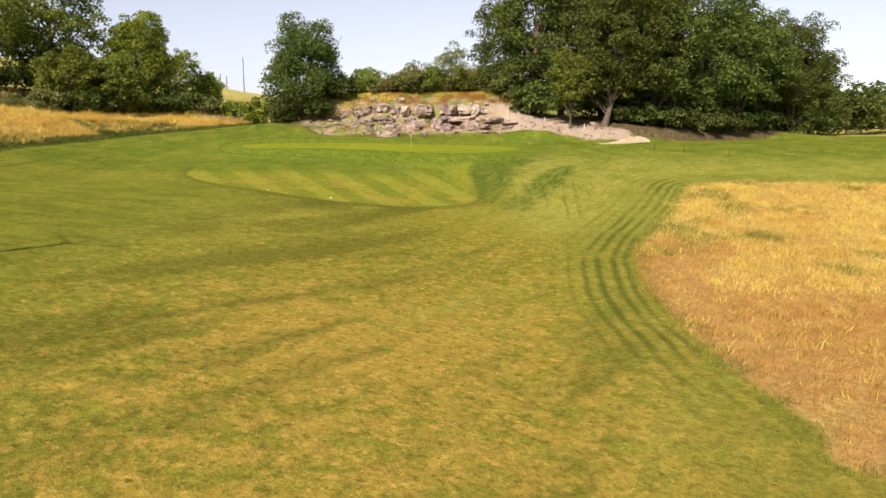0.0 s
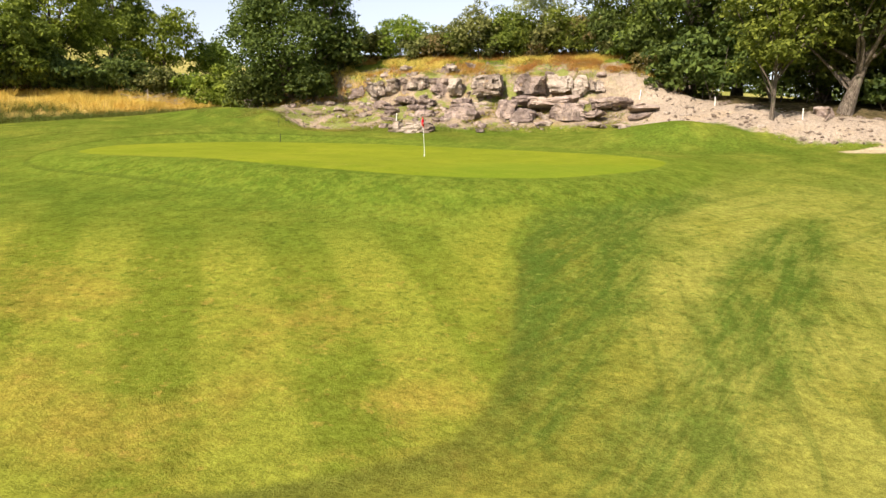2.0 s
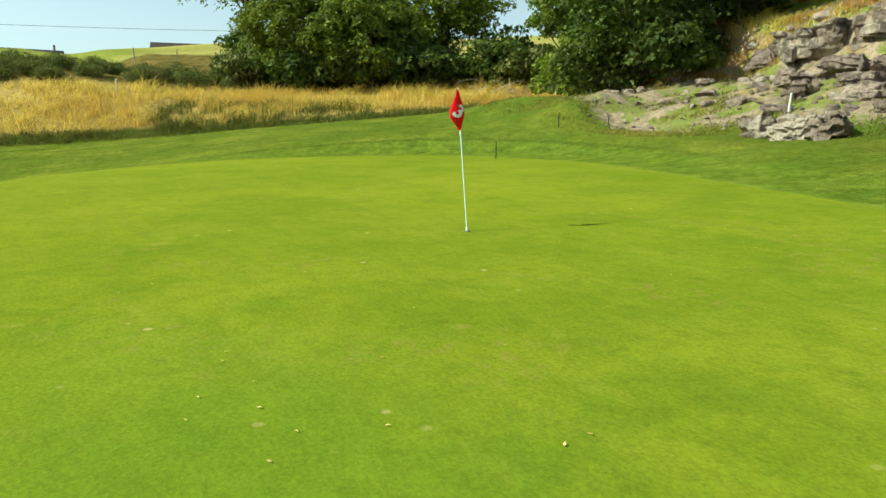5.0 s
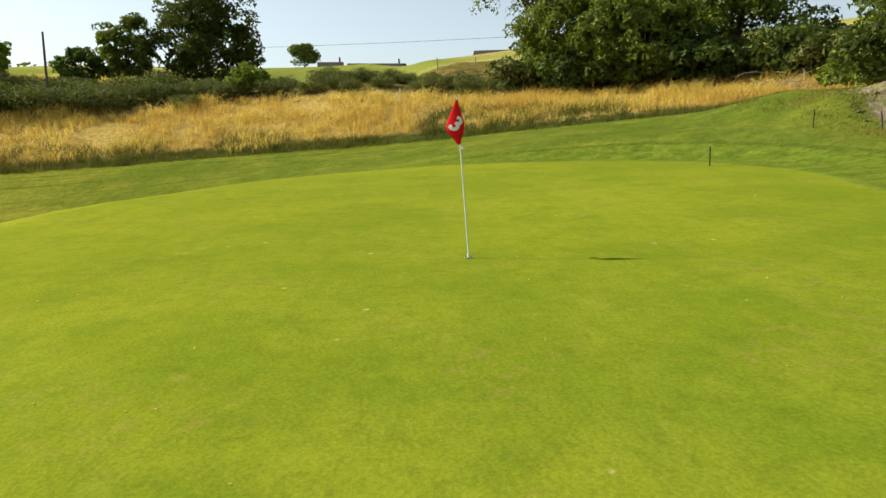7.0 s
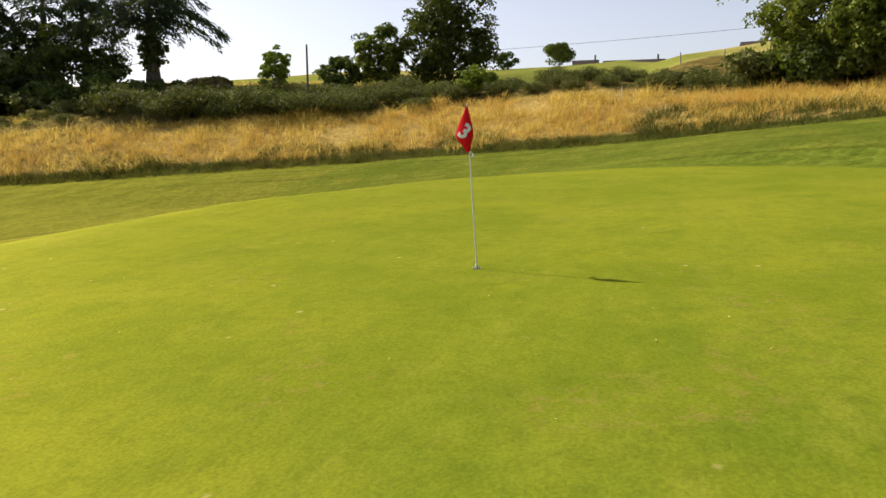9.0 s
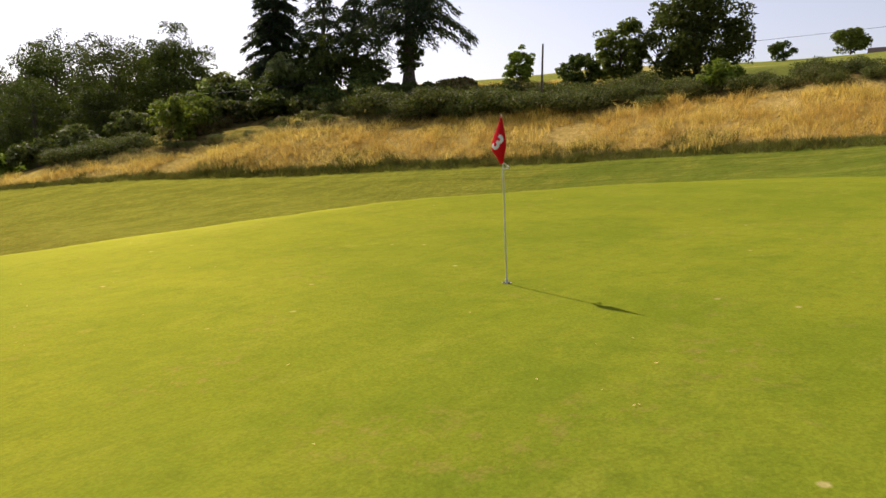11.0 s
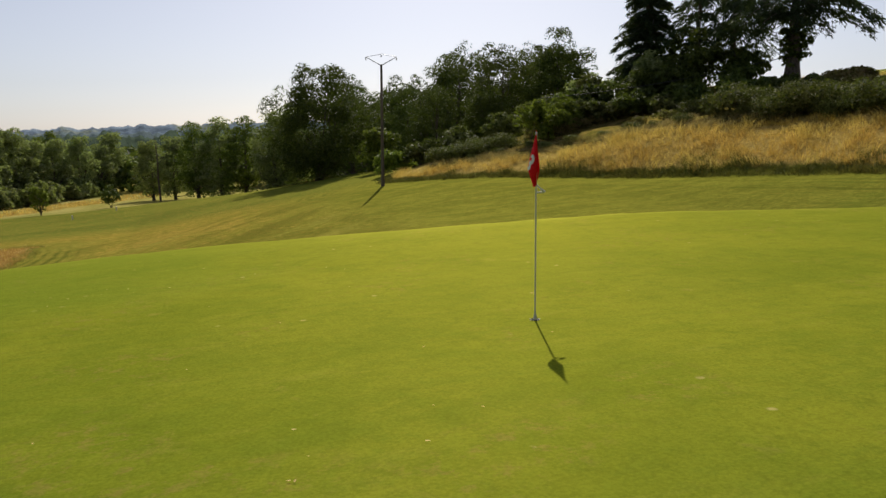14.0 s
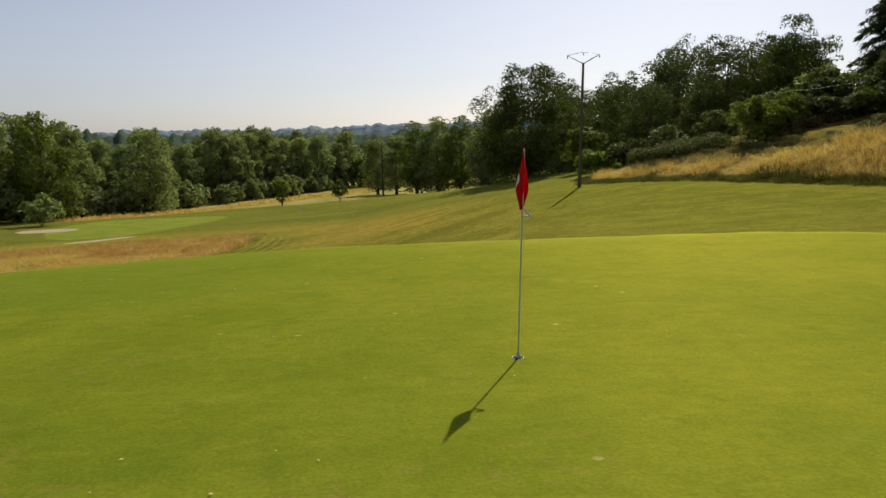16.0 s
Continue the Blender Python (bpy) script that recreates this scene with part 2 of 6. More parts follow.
    swath = g.noise(1.0, 4, 0.55, swath_place)
    reach = g.math("MULTIPLY", g.math("MULTIPLY", g.step(py, 10.0, 26.0), g.step(py, 58.0, 52.0)), g.step(px, -18.0, -10.0))
    turf = g.mix(g.math("MULTIPLY", g.math("MULTIPLY", g.step(swath, 0.50, 0.62), reach), 0.62), turf, (0.078, 0.084, 0.014))
    turf = g.mix(g.math("MULTIPLY", g.math("MULTIPLY", g.step(swath, 0.44, 0.34), reach), 0.45), turf, (0.235, 0.225, 0.042))
    shade = g.math("MULTIPLY", g.math("MULTIPLY", g.step(a_apron, 4.6, 0.6), g.step(py, 61.0, 54.0)), g.math("MULTIPLY", g.step(px, 3.0, -4.0), g.step(g.noise(0.45, 5, 0.65), 0.34, 0.58)))
    turf = g.mix(g.math("MULTIPLY", shade, 0.72), turf, (0.070, 0.080, 0.014))
    # darker olive patches on the left of the semi-rough
    dark_left = g.math("MULTIPLY", g.math("MULTIPLY", g.step(px, 1.0, -5.0), g.step(px, -16.0, -10.0)), g.math("MULTIPLY", g.step(py, 34.0, 41.0), g.step(g.noise(0.28, 5, 0.62), 0.34, 0.58)))
    turf = g.mix(g.math("MULTIPLY", dark_left, 0.5), turf, (0.076, 0.084, 0.014))
    west_place = g.node("ShaderNodeCombineXYZ", X=g.math("MULTIPLY", a_west, 1.9), Y=g.math("MULTIPLY", py, 0.03), Z=7.0).outputs[0]
    lanes = g.math("MULTIPLY", g.step(g.noise(1.0, 3, 0.6, west_place), 0.53, 0.59), g.math("MULTIPLY", g.step(a_west, -13.0, -7.0), g.step(py, 8.0, 16.0)))
    turf = g.mix(g.math("MULTIPLY", lanes, 0.55), turf, (0.050, 0.074, 0.012))
    turf = g.mix(g.math("MULTIPLY", g.math("MULTIPLY", g.step(g.noise(0.30, 4, 0.6), 0.44, 0.58), g.step(py, 58.0, 66.0)), 0.6), turf, (0.060, 0.105, 0.012))
    for at, wide, deep in ((-2.0, 0.24, 0.7), (-4.3, 0.18, 0.4), (-6.4, 0.16, 0.35)):
        line = g.step(g.math("ABSOLUTE", g.math("SUBTRACT", g.math("MULTIPLY_ADD", g.math("SUBTRACT", g.noise(0.15, 3), 0.5), 0.8, a_west), at)), wide, wide * 0.3)
        turf = g.mix(g.math("MULTIPLY", g.math("MULTIPLY", line, g.step(py, 25.0, 40.0)), g.math("MULTIPLY", g.math("MULTIPLY_ADD", g.step(g.noise(0.3, 3), 0.35, 0.55), 0.6, 0.4), deep)), turf, (0.045, 0.066, 0.011))
    mown = g.math("MULTIPLY", g.math("MULTIPLY", g.step(px, -10.0, -17.0), g.step(py, 12.0, 24.0)), g.step(py, 66.0, 52.0))
    turf = g.mix(g.math("MULTIPLY", mown, 0.62), turf, g.mix(g.step(g.noise(0.6, 6, 0.70, g.stretched(0.5, 1, 1, 30)), 0.38, 0.62), (0.066, 0.096, 0.012), (0.150, 0.166, 0.022)))
    # bleached, dusty turf beside the fairway end
    dusty = g.math("MULTIPLY", g.step(px, 3.5, 8.0), g.math("MULTIPLY", g.step(py, 44.0, 52.0), g.step(py, 84.0, 72.0)))
    turf = g.mix(g.math("MULTIPLY", dusty, g.math("MULTIPLY_ADD", g.step(g.noise(0.35, 5, 0.65), 0.34, 0.62), 0.45, 0.30)), turf, (0.250, 0.245, 0.050))
    # wheel tracks of the mower round the eastern rough
    turf = g.mix(g.math("MULTIPLY", g.step(a_east, 6.0, 2.0), 0.5), turf, (0.150, 0.165, 0.025))
    drift = g.math("MULTIPLY_ADD", g.math("SUBTRACT", g.noise(0.11, 2, 0.5), 0.5), 1.1, g.math("MULTIPLY_ADD", g.math("SUBTRACT", small, 0.5), 0.07, a_east))
    worn = g.math("MULTIPLY", g.math("MULTIPLY_ADD", g.step(g.noise(0.22, 3, 0.55), 0.36, 0.60), 0.75, 0.25), g.step(py, 19.0, 29.0))
    for at, width, deep, far in ((0.62, 0.20, 0.75, 0), (1.25, 0.24, 0.85, 0), (2.05, 0.24, 0.85, 0), (2.75, 0.22, 0.7, 0), (3.5, 0.14, 0.35, 0), (4.3, 0.18, 0.42, 34), (5.1, 0.13, 0.32, 54), (5.9, 0.13, 0.28, 58), (6.9, 0.14, 0.28, 60)):
        rut = g.math("MULTIPLY", g.step(g.math("ABSOLUTE", g.math("SUBTRACT", drift, at)), width * 1.15, width * 0.15), g.math("MULTIPLY", worn, 0.85))
        if far:
            rut = g.math("MULTIPLY", rut, g.step(py, far, far + 5.0))
        turf = g.mix(g.math("MULTIPLY", rut, deep), turf, (0.046, 0.068, 0.011))
    # two single tracks
    lean = g.math("MULTIPLY_ADD", py, -0.11, g.math("MULTIPLY_ADD", g.math("SUBTRACT", mid, 0.5), 0.5, px))
    span = g.math("MULTIPLY", g.step(py, 51.5, 54.5), g.step(py, 70.0, 65.0))
    for at in (3.82, 4.73):
        rut = g.math("MULTIPLY", g.step(g.math("ABSOLUTE", g.math("SUBTRACT", lean, at)), 0.20, 0.05), span)
        turf = g.mix(g.math("MULTIPLY", g.math("MULTIPLY", rut, g.step(g.noise(0.9, 4, 0.65), 0.30, 0.60)), 0.5), turf, (0.080, 0.095, 0.015))
    # darker arcs where the mower turns beside the fairway end
    arc_place = g.node("ShaderNodeCombineXYZ", X=g.math("MULTIPLY", a_apron, 1.6), Y=g.math("MULTIPLY", py, 0.12), Z=3.0).outputs[0]
    sweep = g.noise(1.0, 5, 0.65, arc_place)
    edge = g.math("MULTIPLY_ADD", g.math("SUBTRACT", g.noise(1.6, 5, 0.7), 0.5), 1.3, a_swept)
    patch = g.step(edge, 0.5, -0.5)
    streak_place = g.node("ShaderNodeCombineXYZ", X=g.math("MULTIPLY", g.math("MULTIPLY_ADD", py, -0.40, px), 2.2), Y=g.math("MULTIPLY", py, 0.42), Z=9.0).outputs[0]
    streak = g.step(g.noise(1.0, 6, 0.74, streak_place), 0.38, 0.60)
    zone = g.math("MULTIPLY", g.step(px, 4.0, 7.0), g.math("MULTIPLY", g.step(py, 46.0, 56.0), g.step(py, 84.0, 74.0)))
    turf = g.mix(g.math("MULTIPLY", g.math("MULTIPLY", g.math("MULTIPLY", g.step(sweep, 0.54, 0.62), g.step(a_apron, 13.0, 6.0)), zone), 0.45), turf, (0.070, 0.095, 0.016))
    # fairway end with mown stripes
    stripe = g.math("SINE", g.math("MULTIPLY", g.math("SUBTRACT", g.math("MULTIPLY_ADD", py, 0.56, px), 24.5), 1.59))
    stripe = g.math("MULTIPLY", stripe, g.step(py, 72.0, 66.0))
    apron = g.mix(g.step(g.math("ADD", stripe, g.math("MULTIPLY", g.math("SUBTRACT", mid, 0.5), 1.2)), 0.45, -0.45), (0.122, 0.150, 0.017), (0.190, 0.204, 0.026))
    apron = g.mix(g.math("MULTIPLY", g.math("MULTIPLY", g.step(g.noise(0.35, 6, 0.66), 0.44, 0.66), g.step(py, 66.0, 60.0)), 0.70), apron, (0.262, 0.200, 0.034))
    apron = g.mix(g.math("MULTIPLY", g.math("MULTIPLY", g.step(g.noise(2.4, 6, 0.75), 0.55, 0.68), g.step(py, 67.0, 62.0)), 0.55), apron, (0.34, 0.225, 0.050))
    apron = g.mix(g.math("MULTIPLY", g.step(py, 63.5, 70.5), 0.88), apron, g.mix(g.step(g.noise(0.9, 6, 0.68), 0.28, 0.74), (0.062, 0.106, 0.013), (0.126, 0.164, 0.020)))
    apron = g.mix(g.math("MULTIPLY", g.math("MULTIPLY", g.step(g.noise(0.55, 5, 0.65, g.stretched(0.5, 1, 1)), 0.52, 0.66), g.step(py, 66.0, 70.0)), 0.55), apron, (0.175, 0.172, 0.026))
    apron = g.mix(g.math("MULTIPLY", g.step(small, 0.4, 0.75), 0.25), apron, (0.13, 0.16, 0.022))
    ap = g.math("ADD", a_apron, g.math("MULTIPLY", wob, 0.6))
    turf = g.mix(g.math("MULTIPLY", g.math("MULTIPLY", g.step(ap, 1.5, 0.2), g.math("MULTIPLY", g.step(ap, -0.15, 0.05), g.step(py, 72.0, 66.0))), 0.55), turf, (0.066, 0.084, 0.016))
    soft = g.math("MULTIPLY", g.step(py, 66.0, 74.0), 1.6)
    c = g.mix(g.step(g.math("SUBTRACT", ap, soft), 0.18, -0.18), turf, g.mix(g.math("MULTIPLY", g.math("MULTIPLY", g.step(ap, -2.5, 0.0), g.step(py, 66.0, 74.0)), 0.8), apron, turf))
    c = g.mix(g.math("MULTIPLY", patch, g.math("MULTIPLY_ADD", streak, 0.60, g.math("MULTIPLY_ADD", g.step(sweep, 0.36, 0.60), 0.10, g.math("MULTIPLY_ADD", g.step(py, 60.0, 65.0), 0.22, 0.12)))), c, (0.056, 0.094, 0.014))
    c = g.mix(g.math("MULTIPLY", g.math("MULTIPLY", patch, g.step(g.noise(4.5, 5, 0.75), 0.56, 0.66)), 0.55), c, (0.19, 0.200, 0.040))
    rim = g.math("MULTIPLY", g.math("MULTIPLY", g.step(a_swept, 0.25, 0.55), g.step(a_swept, 2.6, 0.8)), g.math("MULTIPLY", g.step(py, 60.0, 64.0), g.step(px, 6.0, 3.6)))
    c = g.mix(g.math("MULTIPLY", rim, g.math("MULTIPLY_ADD", g.step(g.noise(1.2, 5, 0.65), 0.35, 0.6), 0.35, 0.25)), c, (0.200, 0.205, 0.026))
    cool = g.math("MULTIPLY", g.math("MULTIPLY", g.step(px, 1.0, -6.0), g.step(py, 63.0, 67.0)), g.math("MULTIPLY", g.step(py, 74.0, 70.0), g.step(g.noise(0.4, 5, 0.6), 0.32, 0.56)))
    c = g.mix(g.math("MULTIPLY", cool, 0.55), c, (0.056, 0.098, 0.012))
    # putting green
    putt = g.mix(g.step(mid, 0.32, 0.68), (0.128, 0.170, 0.011), (0.162, 0.196, 0.015))
    putt = g.mix(g.math("MULTIPLY", g.step(g.noise(0.16, 3), 0.45, 0.62), 0.45), putt, (0.206, 0.226, 0.016))
    putt = g.mix(g.math("MULTIPLY", g.step(g.noise(0.9, 6, 0.68), 0.46, 0.68), 0.52), putt, (0.084, 0.138, 0.009))
    putt = g.mix(g.math("MULTIPLY", g.step(g.noise(2.7, 7, 0.78), 0.52, 0.66), 0.42), putt, (0.078, 0.118, 0.010))
    bare = g.math("MULTIPLY", g.step(g.noise(0.55, 3, 0.5), 0.52, 0.66), g.step(g.noise(5.0, 6, 0.75), 0.50, 0.64))
    putt = g.mix(g.math("MULTIPLY", bare, 0.55), putt, (0.23, 0.175, 0.045))
    putt = g.mix(g.math("MULTIPLY", g.step(g.noise(1.0, 6, 0.7, g.stretched(0.45, 2.0, 1, 20)), 0.48, 0.64), 0.30), putt, (0.100, 0.150, 0.012))
    putt = g.mix(g.math("MULTIPLY", g.step(g.noise(1.3, 5, 0.7, g.stretched(0.5, 1.6, 1, 62)), 0.56, 0.70), 0.30), putt, (0.235, 0.245, 0.030))
    putt = g.mix(g.math("MULTIPLY", g.step(g.noise(6.0, 6, 0.75), 0.48, 0.66), 0.34), putt, (0.096, 0.148, 0.012))
    speck = g.math("MULTIPLY", g.step(g.math("ADD", g.voronoi(1.5), g.math("MULTIPLY", fine, 0.06)), 0.10, 0.06), g.step(g.noise(0.5, 2), 0.42, 0.55))
    putt = g.mix(g.math("MULTIPLY", speck, 0.6), putt, (0.50, 0.40, 0.17))
    putt = g.mix(g.math("MULTIPLY", g.step(g.noise(1.9, 3), 0.68, 0.78), 0.35), putt, (0.30, 0.24, 0.06))
    lushness = g.step(g.math("MULTIPLY_ADD", g.math("SUBTRACT", g.noise(0.45, 4), 0.5), 0.7, g.math("MULTIPLY", g.step(px, -4.0, 2.0), g.step(py, 82.0, 76.0))), 0.35, 0.9)
    putt = g.mix(g.math("MULTIPLY", lushness, 0.38), putt, (0.095, 0.170, 0.014))
    gr = g.math("ADD", a_green, g.math("MULTIPLY", wob, 0.35))
    collar = g.mix(g.step(g.noise(1.4, 4), 0.4, 0.62), (0.082, 0.128, 0.015), (0.132, 0.175, 0.021))
    collar = g.mix(g.math("MULTIPLY", g.step(py, 77.0, 73.0), 0.7), collar, g.mix(g.step(g.noise(2.2, 6, 0.72), 0.40, 0.62), (0.050, 0.092, 0.010), (0.112, 0.146, 0.018)))
    c = g.mix(g.math("MULTIPLY", g.step(g.math("ADD", a_green, wob), 2.6, 1.8), 0.85), c, collar)
    seam = g.math("MULTIPLY", g.step(g.math("ABSOLUTE", g.math("SUBTRACT", gr, 2.3)), 0.22, 0.06), g.step(px, -4.0, -12.0))
    c = g.mix(g.math("MULTIPLY", seam, 0.5), c, (0.042, 0.068, 0.011))
    c = g.mix(g.step(gr, 0.06, -0.06), c, putt)
    c = g.mix(g.math("MULTIPLY", g.step(a_green2, 3.0, 2.2), 0.8), c, g.mix(g.step(mid, 0.3, 0.7), (0.100, 0.130, 0.018), (0.140, 0.168, 0.024)))
    c = g.mix(g.step(a_green2, 0.3, -0.3), c, g.mix(g.step(g.noise(0.3, 5, 0.6), 0.35, 0.65), (0.150, 0.200, 0.026), (0.215, 0.255, 0.038)))
    # tall dry grass, its dark green foot, the field above
    straw = g.mix(g.step(small, 0.3, 0.7), (0.30, 0.20, 0.055), (0.46, 0.33, 0.11))
    west = g.math("ADD", a_west, g.math("MULTIPLY", g.math("SUBTRACT", mid, 0.5), 1.2))
    c = g.mix(g.step(west, -0.2, 0.1), c, (0.045, 0.060, 0.012))
    c = g.mix(g.step(west, 0.9, 1.8), c, straw)
    c = g.mix(g.step(g.math("ADD", a_east, wob), 0.1, -0.4), c, g.mix(g.step(big, 0.42, 0.6), straw, (0.34, 0.20, 0.06)))
    rust = g.math("MULTIPLY", g.math("MULTIPLY", g.step(a_east, 0.0, -0.5), g.step(a_east, -6.5, -2.5)), g.math("MULTIPLY", g.step(py, 48.0, 38.0), g.step(g.noise(0.5, 4, 0.65), 0.30, 0.55)))
    c = g.mix(g.math("MULTIPLY", rust, 0.85), c, (0.33, 0.19, 0.065))
    field = g.mix(g.step(g.noise(0.12, 4, 0.6, g.stretched(1, 0.25, 1, 10)), 0.35, 0.65), (0.26, 0.24, 0.068), (0.37, 0.32, 0.110))
    field = g.mix(g.math("MULTIPLY", g.step(g.noise(0.011, 3), 0.48, 0.56), 0.8), field, (0.13, 0.17, 0.03))
    c = g.mix(g.step(g.math("ADD", a_field, g.math("MULTIPLY", big, 4.0)), 1.0, 3.0), c, field)
    scrub = g.mix(g.step(g.noise(0.9, 5, 0.65), 0.38, 0.62), (0.045, 0.048, 0.016), (0.18, 0.122, 0.046))
    c = g.mix(g.step(g.math("ADD", a_scrub, g.math("MULTIPLY", g.math("SUBTRACT", mid, 0.5), 5.0)), -1.0, 1.0), c, scrub)
    litter = g.mix(g.step(g.noise(2.4, 5, 0.65), 0.35, 0.65), (0.050, 0.040, 0.022), (0.13, 0.095, 0.055))
    c = g.mix(g.step(g.math("ADD", a_litter, g.math("MULTIPLY", g.math("SUBTRACT", mid, 0.5), 3.0)), 0.4, -0.6), c, litter)
    # bare limestone rubble and sand
    stone = g.mix(g.step(g.noise(1.7, 6, 0.65), 0.36, 0.64), (0.36, 0.275, 0.195), (0.175, 0.135, 0.105))
    stone = g.mix(g.math("MULTIPLY", g.step(g.noise(7, 4, 0.7), 0.55, 0.7), 0.6), stone, (0.17, 0.14, 0.12))
    stone = g.mix(g.math("MULTIPLY", g.step(g.noise(0.5, 4), 0.53, 0.66), 0.7), stone, (0.30, 0.20, 0.095))
    stone = g.mix(g.math("MULTIPLY", g.math("MULTIPLY", g.step(g.noise(0.75, 5, 0.65), 0.48, 0.56), g.step(px, 8.0, 4.0)), 0.85), stone, (0.150, 0.180, 0.036))
    stone = g.mix(g.math("MULTIPLY", g.step(px, 5.0, 10.0), g.math("MULTIPLY_ADD", g.noise(2.0, 4, 0.7), 0.6, 0.3)), stone, (0.37, 0.305, 0.245))
    c = g.mix(g.step(g.math("ADD", a_scree, g.math("MULTIPLY", g.math("SUBTRACT", g.noise(0.9, 5, 0.65), 0.5), 3.0)), 0.3, -0.5), c, stone)
    c = g.mix(g.step(g.math("ADD", a_sand, wob), 0.1, -0.1), c, (0.44, 0.35, 0.23))
    spots = g.math("MULTIPLY", g.math("MULTIPLY", g.step(g.noise(4.2, 4, 0.6), 0.56, 0.66), g.step(py, 54.0, 62.0)), g.math("MULTIPLY", g.step(a_green, 0.1, 0.4), g.step(a_scree, 0.0, 1.0)))
    c = g.mix(g.math("MULTIPLY", spots, g.math("MULTIPLY", g.step(a_west, 0.0, -0.5), 0.55)), c, (0.050, 0.085, 0.012))
    # blades
    rough_turf = g.step(gr, -0.1, 0.3)
    clump = g.noise(5.5, 6, 0.75)
    c = g.mix(g.math("MULTIPLY", rough_turf, 0.5), c, g.mix(g.step(coarse, 0.30, 0.70), (0.62, 0.62, 0.62), (1.34, 1.34, 1.34)), "MULTIPLY")
    c = g.mix(g.math("MULTIPLY_ADD", rough_turf, 0.33, 0.30), c, g.mix(g.step(g.math("ADD", g.math("MULTIPLY", g.noise(34, 3, 0.65), g.math("MULTIPLY_ADD", rough_turf, -0.20, 0.60)), g.math("MULTIPLY", clump, g.math("MULTIPLY_ADD", rough_turf, 0.20, 0.40))), 0.36, 0.64), (0.48, 0.48, 0.48), (1.48, 1.48, 1.48)), "MULTIPLY")
    h = g.math("ADD", g.math("MULTIPLY", fine, 0.10), g.math("MULTIPLY", g.math("MULTIPLY", clump, rough_turf), 1.3))
    # waxy blades shine yellow against the sun
    facing = g.node("ShaderNodeLayerWeight", Blend=0.5).outputs["Facing"]
    sheen = g.math("MULTIPLY_ADD", g.math("POWER", facing, 6.0), g.math("MULTIPLY_ADD", rough_turf, -0.058, 0.096), 0.018)
    return g.surface(c, 1.0, g.bump(h, 0.7, 0.08), 0, 0.0, 0.0, None, ((0.95, 0.85, 0.12, 1), 0.66, sheen))


TURF = ground_material()
LIMESTONE = rock_material("limestone", (0.46, 0.360, 0.300), (0.185, 0.140, 0.122), 0.55)
LIMESTONE_PALE = rock_material("limestone_pale", (0.50, 0.420, 0.345), (0.22, 0.165, 0.128), 0.8)


# ---- lie of the land ----
def smooth_step(a, b, v):
    t = np.clip((v - a) / (b - a), 0, 1)
    return t * t * (3 - 2 * t)


def smoothed(v, s):
    k = np.exp(-0.5 * (np.arange(-6 * s, 6 * s + 1) / (2 * s)) ** 2)
    return np.convolve(np.pad(v, 6 * s, mode="edge"), k / k.sum(), "valid")


# heights of the golf ground along lines of equal x
YS = [-160, -100, -60, -20, 5, 20, 35, 45, 55, 62, 68, 75, 82, 90, 96, 110]
FINE_Y = np.arange(-160, 110.5, 0.5)
LINES = [(x, smoothed(np.interp(FINE_Y, YS, z), 3)) for x, z in (
    (-38, [-16, -11, -7, -2.6, -1.4, -1.0, -1.0, -0.9, -0.6, -0.4, 0.0, 0.5, 1.0, 1.9, 2.6, 3.6]),
    (-28, [-16, -11, -7, -3.2, -1.9, -1.5, -1.7, -2.0, -2.1, -2.0, -1.6, -0.7, 0.4, 1.6, 2.3, 3.4]),
    (-13, [-16, -12, -8.5, -5.4, -4.5, -3.9, -3.4, -3.3, -2.75, -2.15, -1.45, -0.5, 0.0, 0.5, 1.4, 2.6]),
    (4, [-16, -13, -9.7, -8.2, -7.1, -6.4, -5.75, -5.1, -4.2, -3.2, -1.75, -0.85, -0.15, 0.45, 1.6, 2.5]),
    (22, [-16, -14, -11.8, -9.6, -7.9, -7.1, -6.3, -5.6, -4.65, -3.7, -2.85, -1.6, -0.25, 0.6, 1.0, 1.6]),
    (45, [-16, -15, -12.6, -10.6, -9.2, -8.3, -7, -6.2, -5, -4.1, -3.2, -2, -0.8, 0.2, 0.6, 1.2]))]


def rough_edge(y):
    """x of the foot of the western bank with its tall grass."""
    return np.interp(y, [-60, -20, 0, 10, 15, 20, 30, 45, 58, 70, 85, 92, 98, 103, 112], [-50, -42, -31, -23, -21, -23, -28, -35, -38.0, -38.8, -36, -31.5, -28.5, -26, -24])


def bank_foot(x):
    """y of the foot of the northern bank."""
    return np.interp(x, [-30, -20, -8, 0, 7, 11, 15, 20, 27, 36, 45], [100, 97.5, 95.5, 95.2, 94.6, 92.5, 90.2, 89.6, 92, 99, 104])


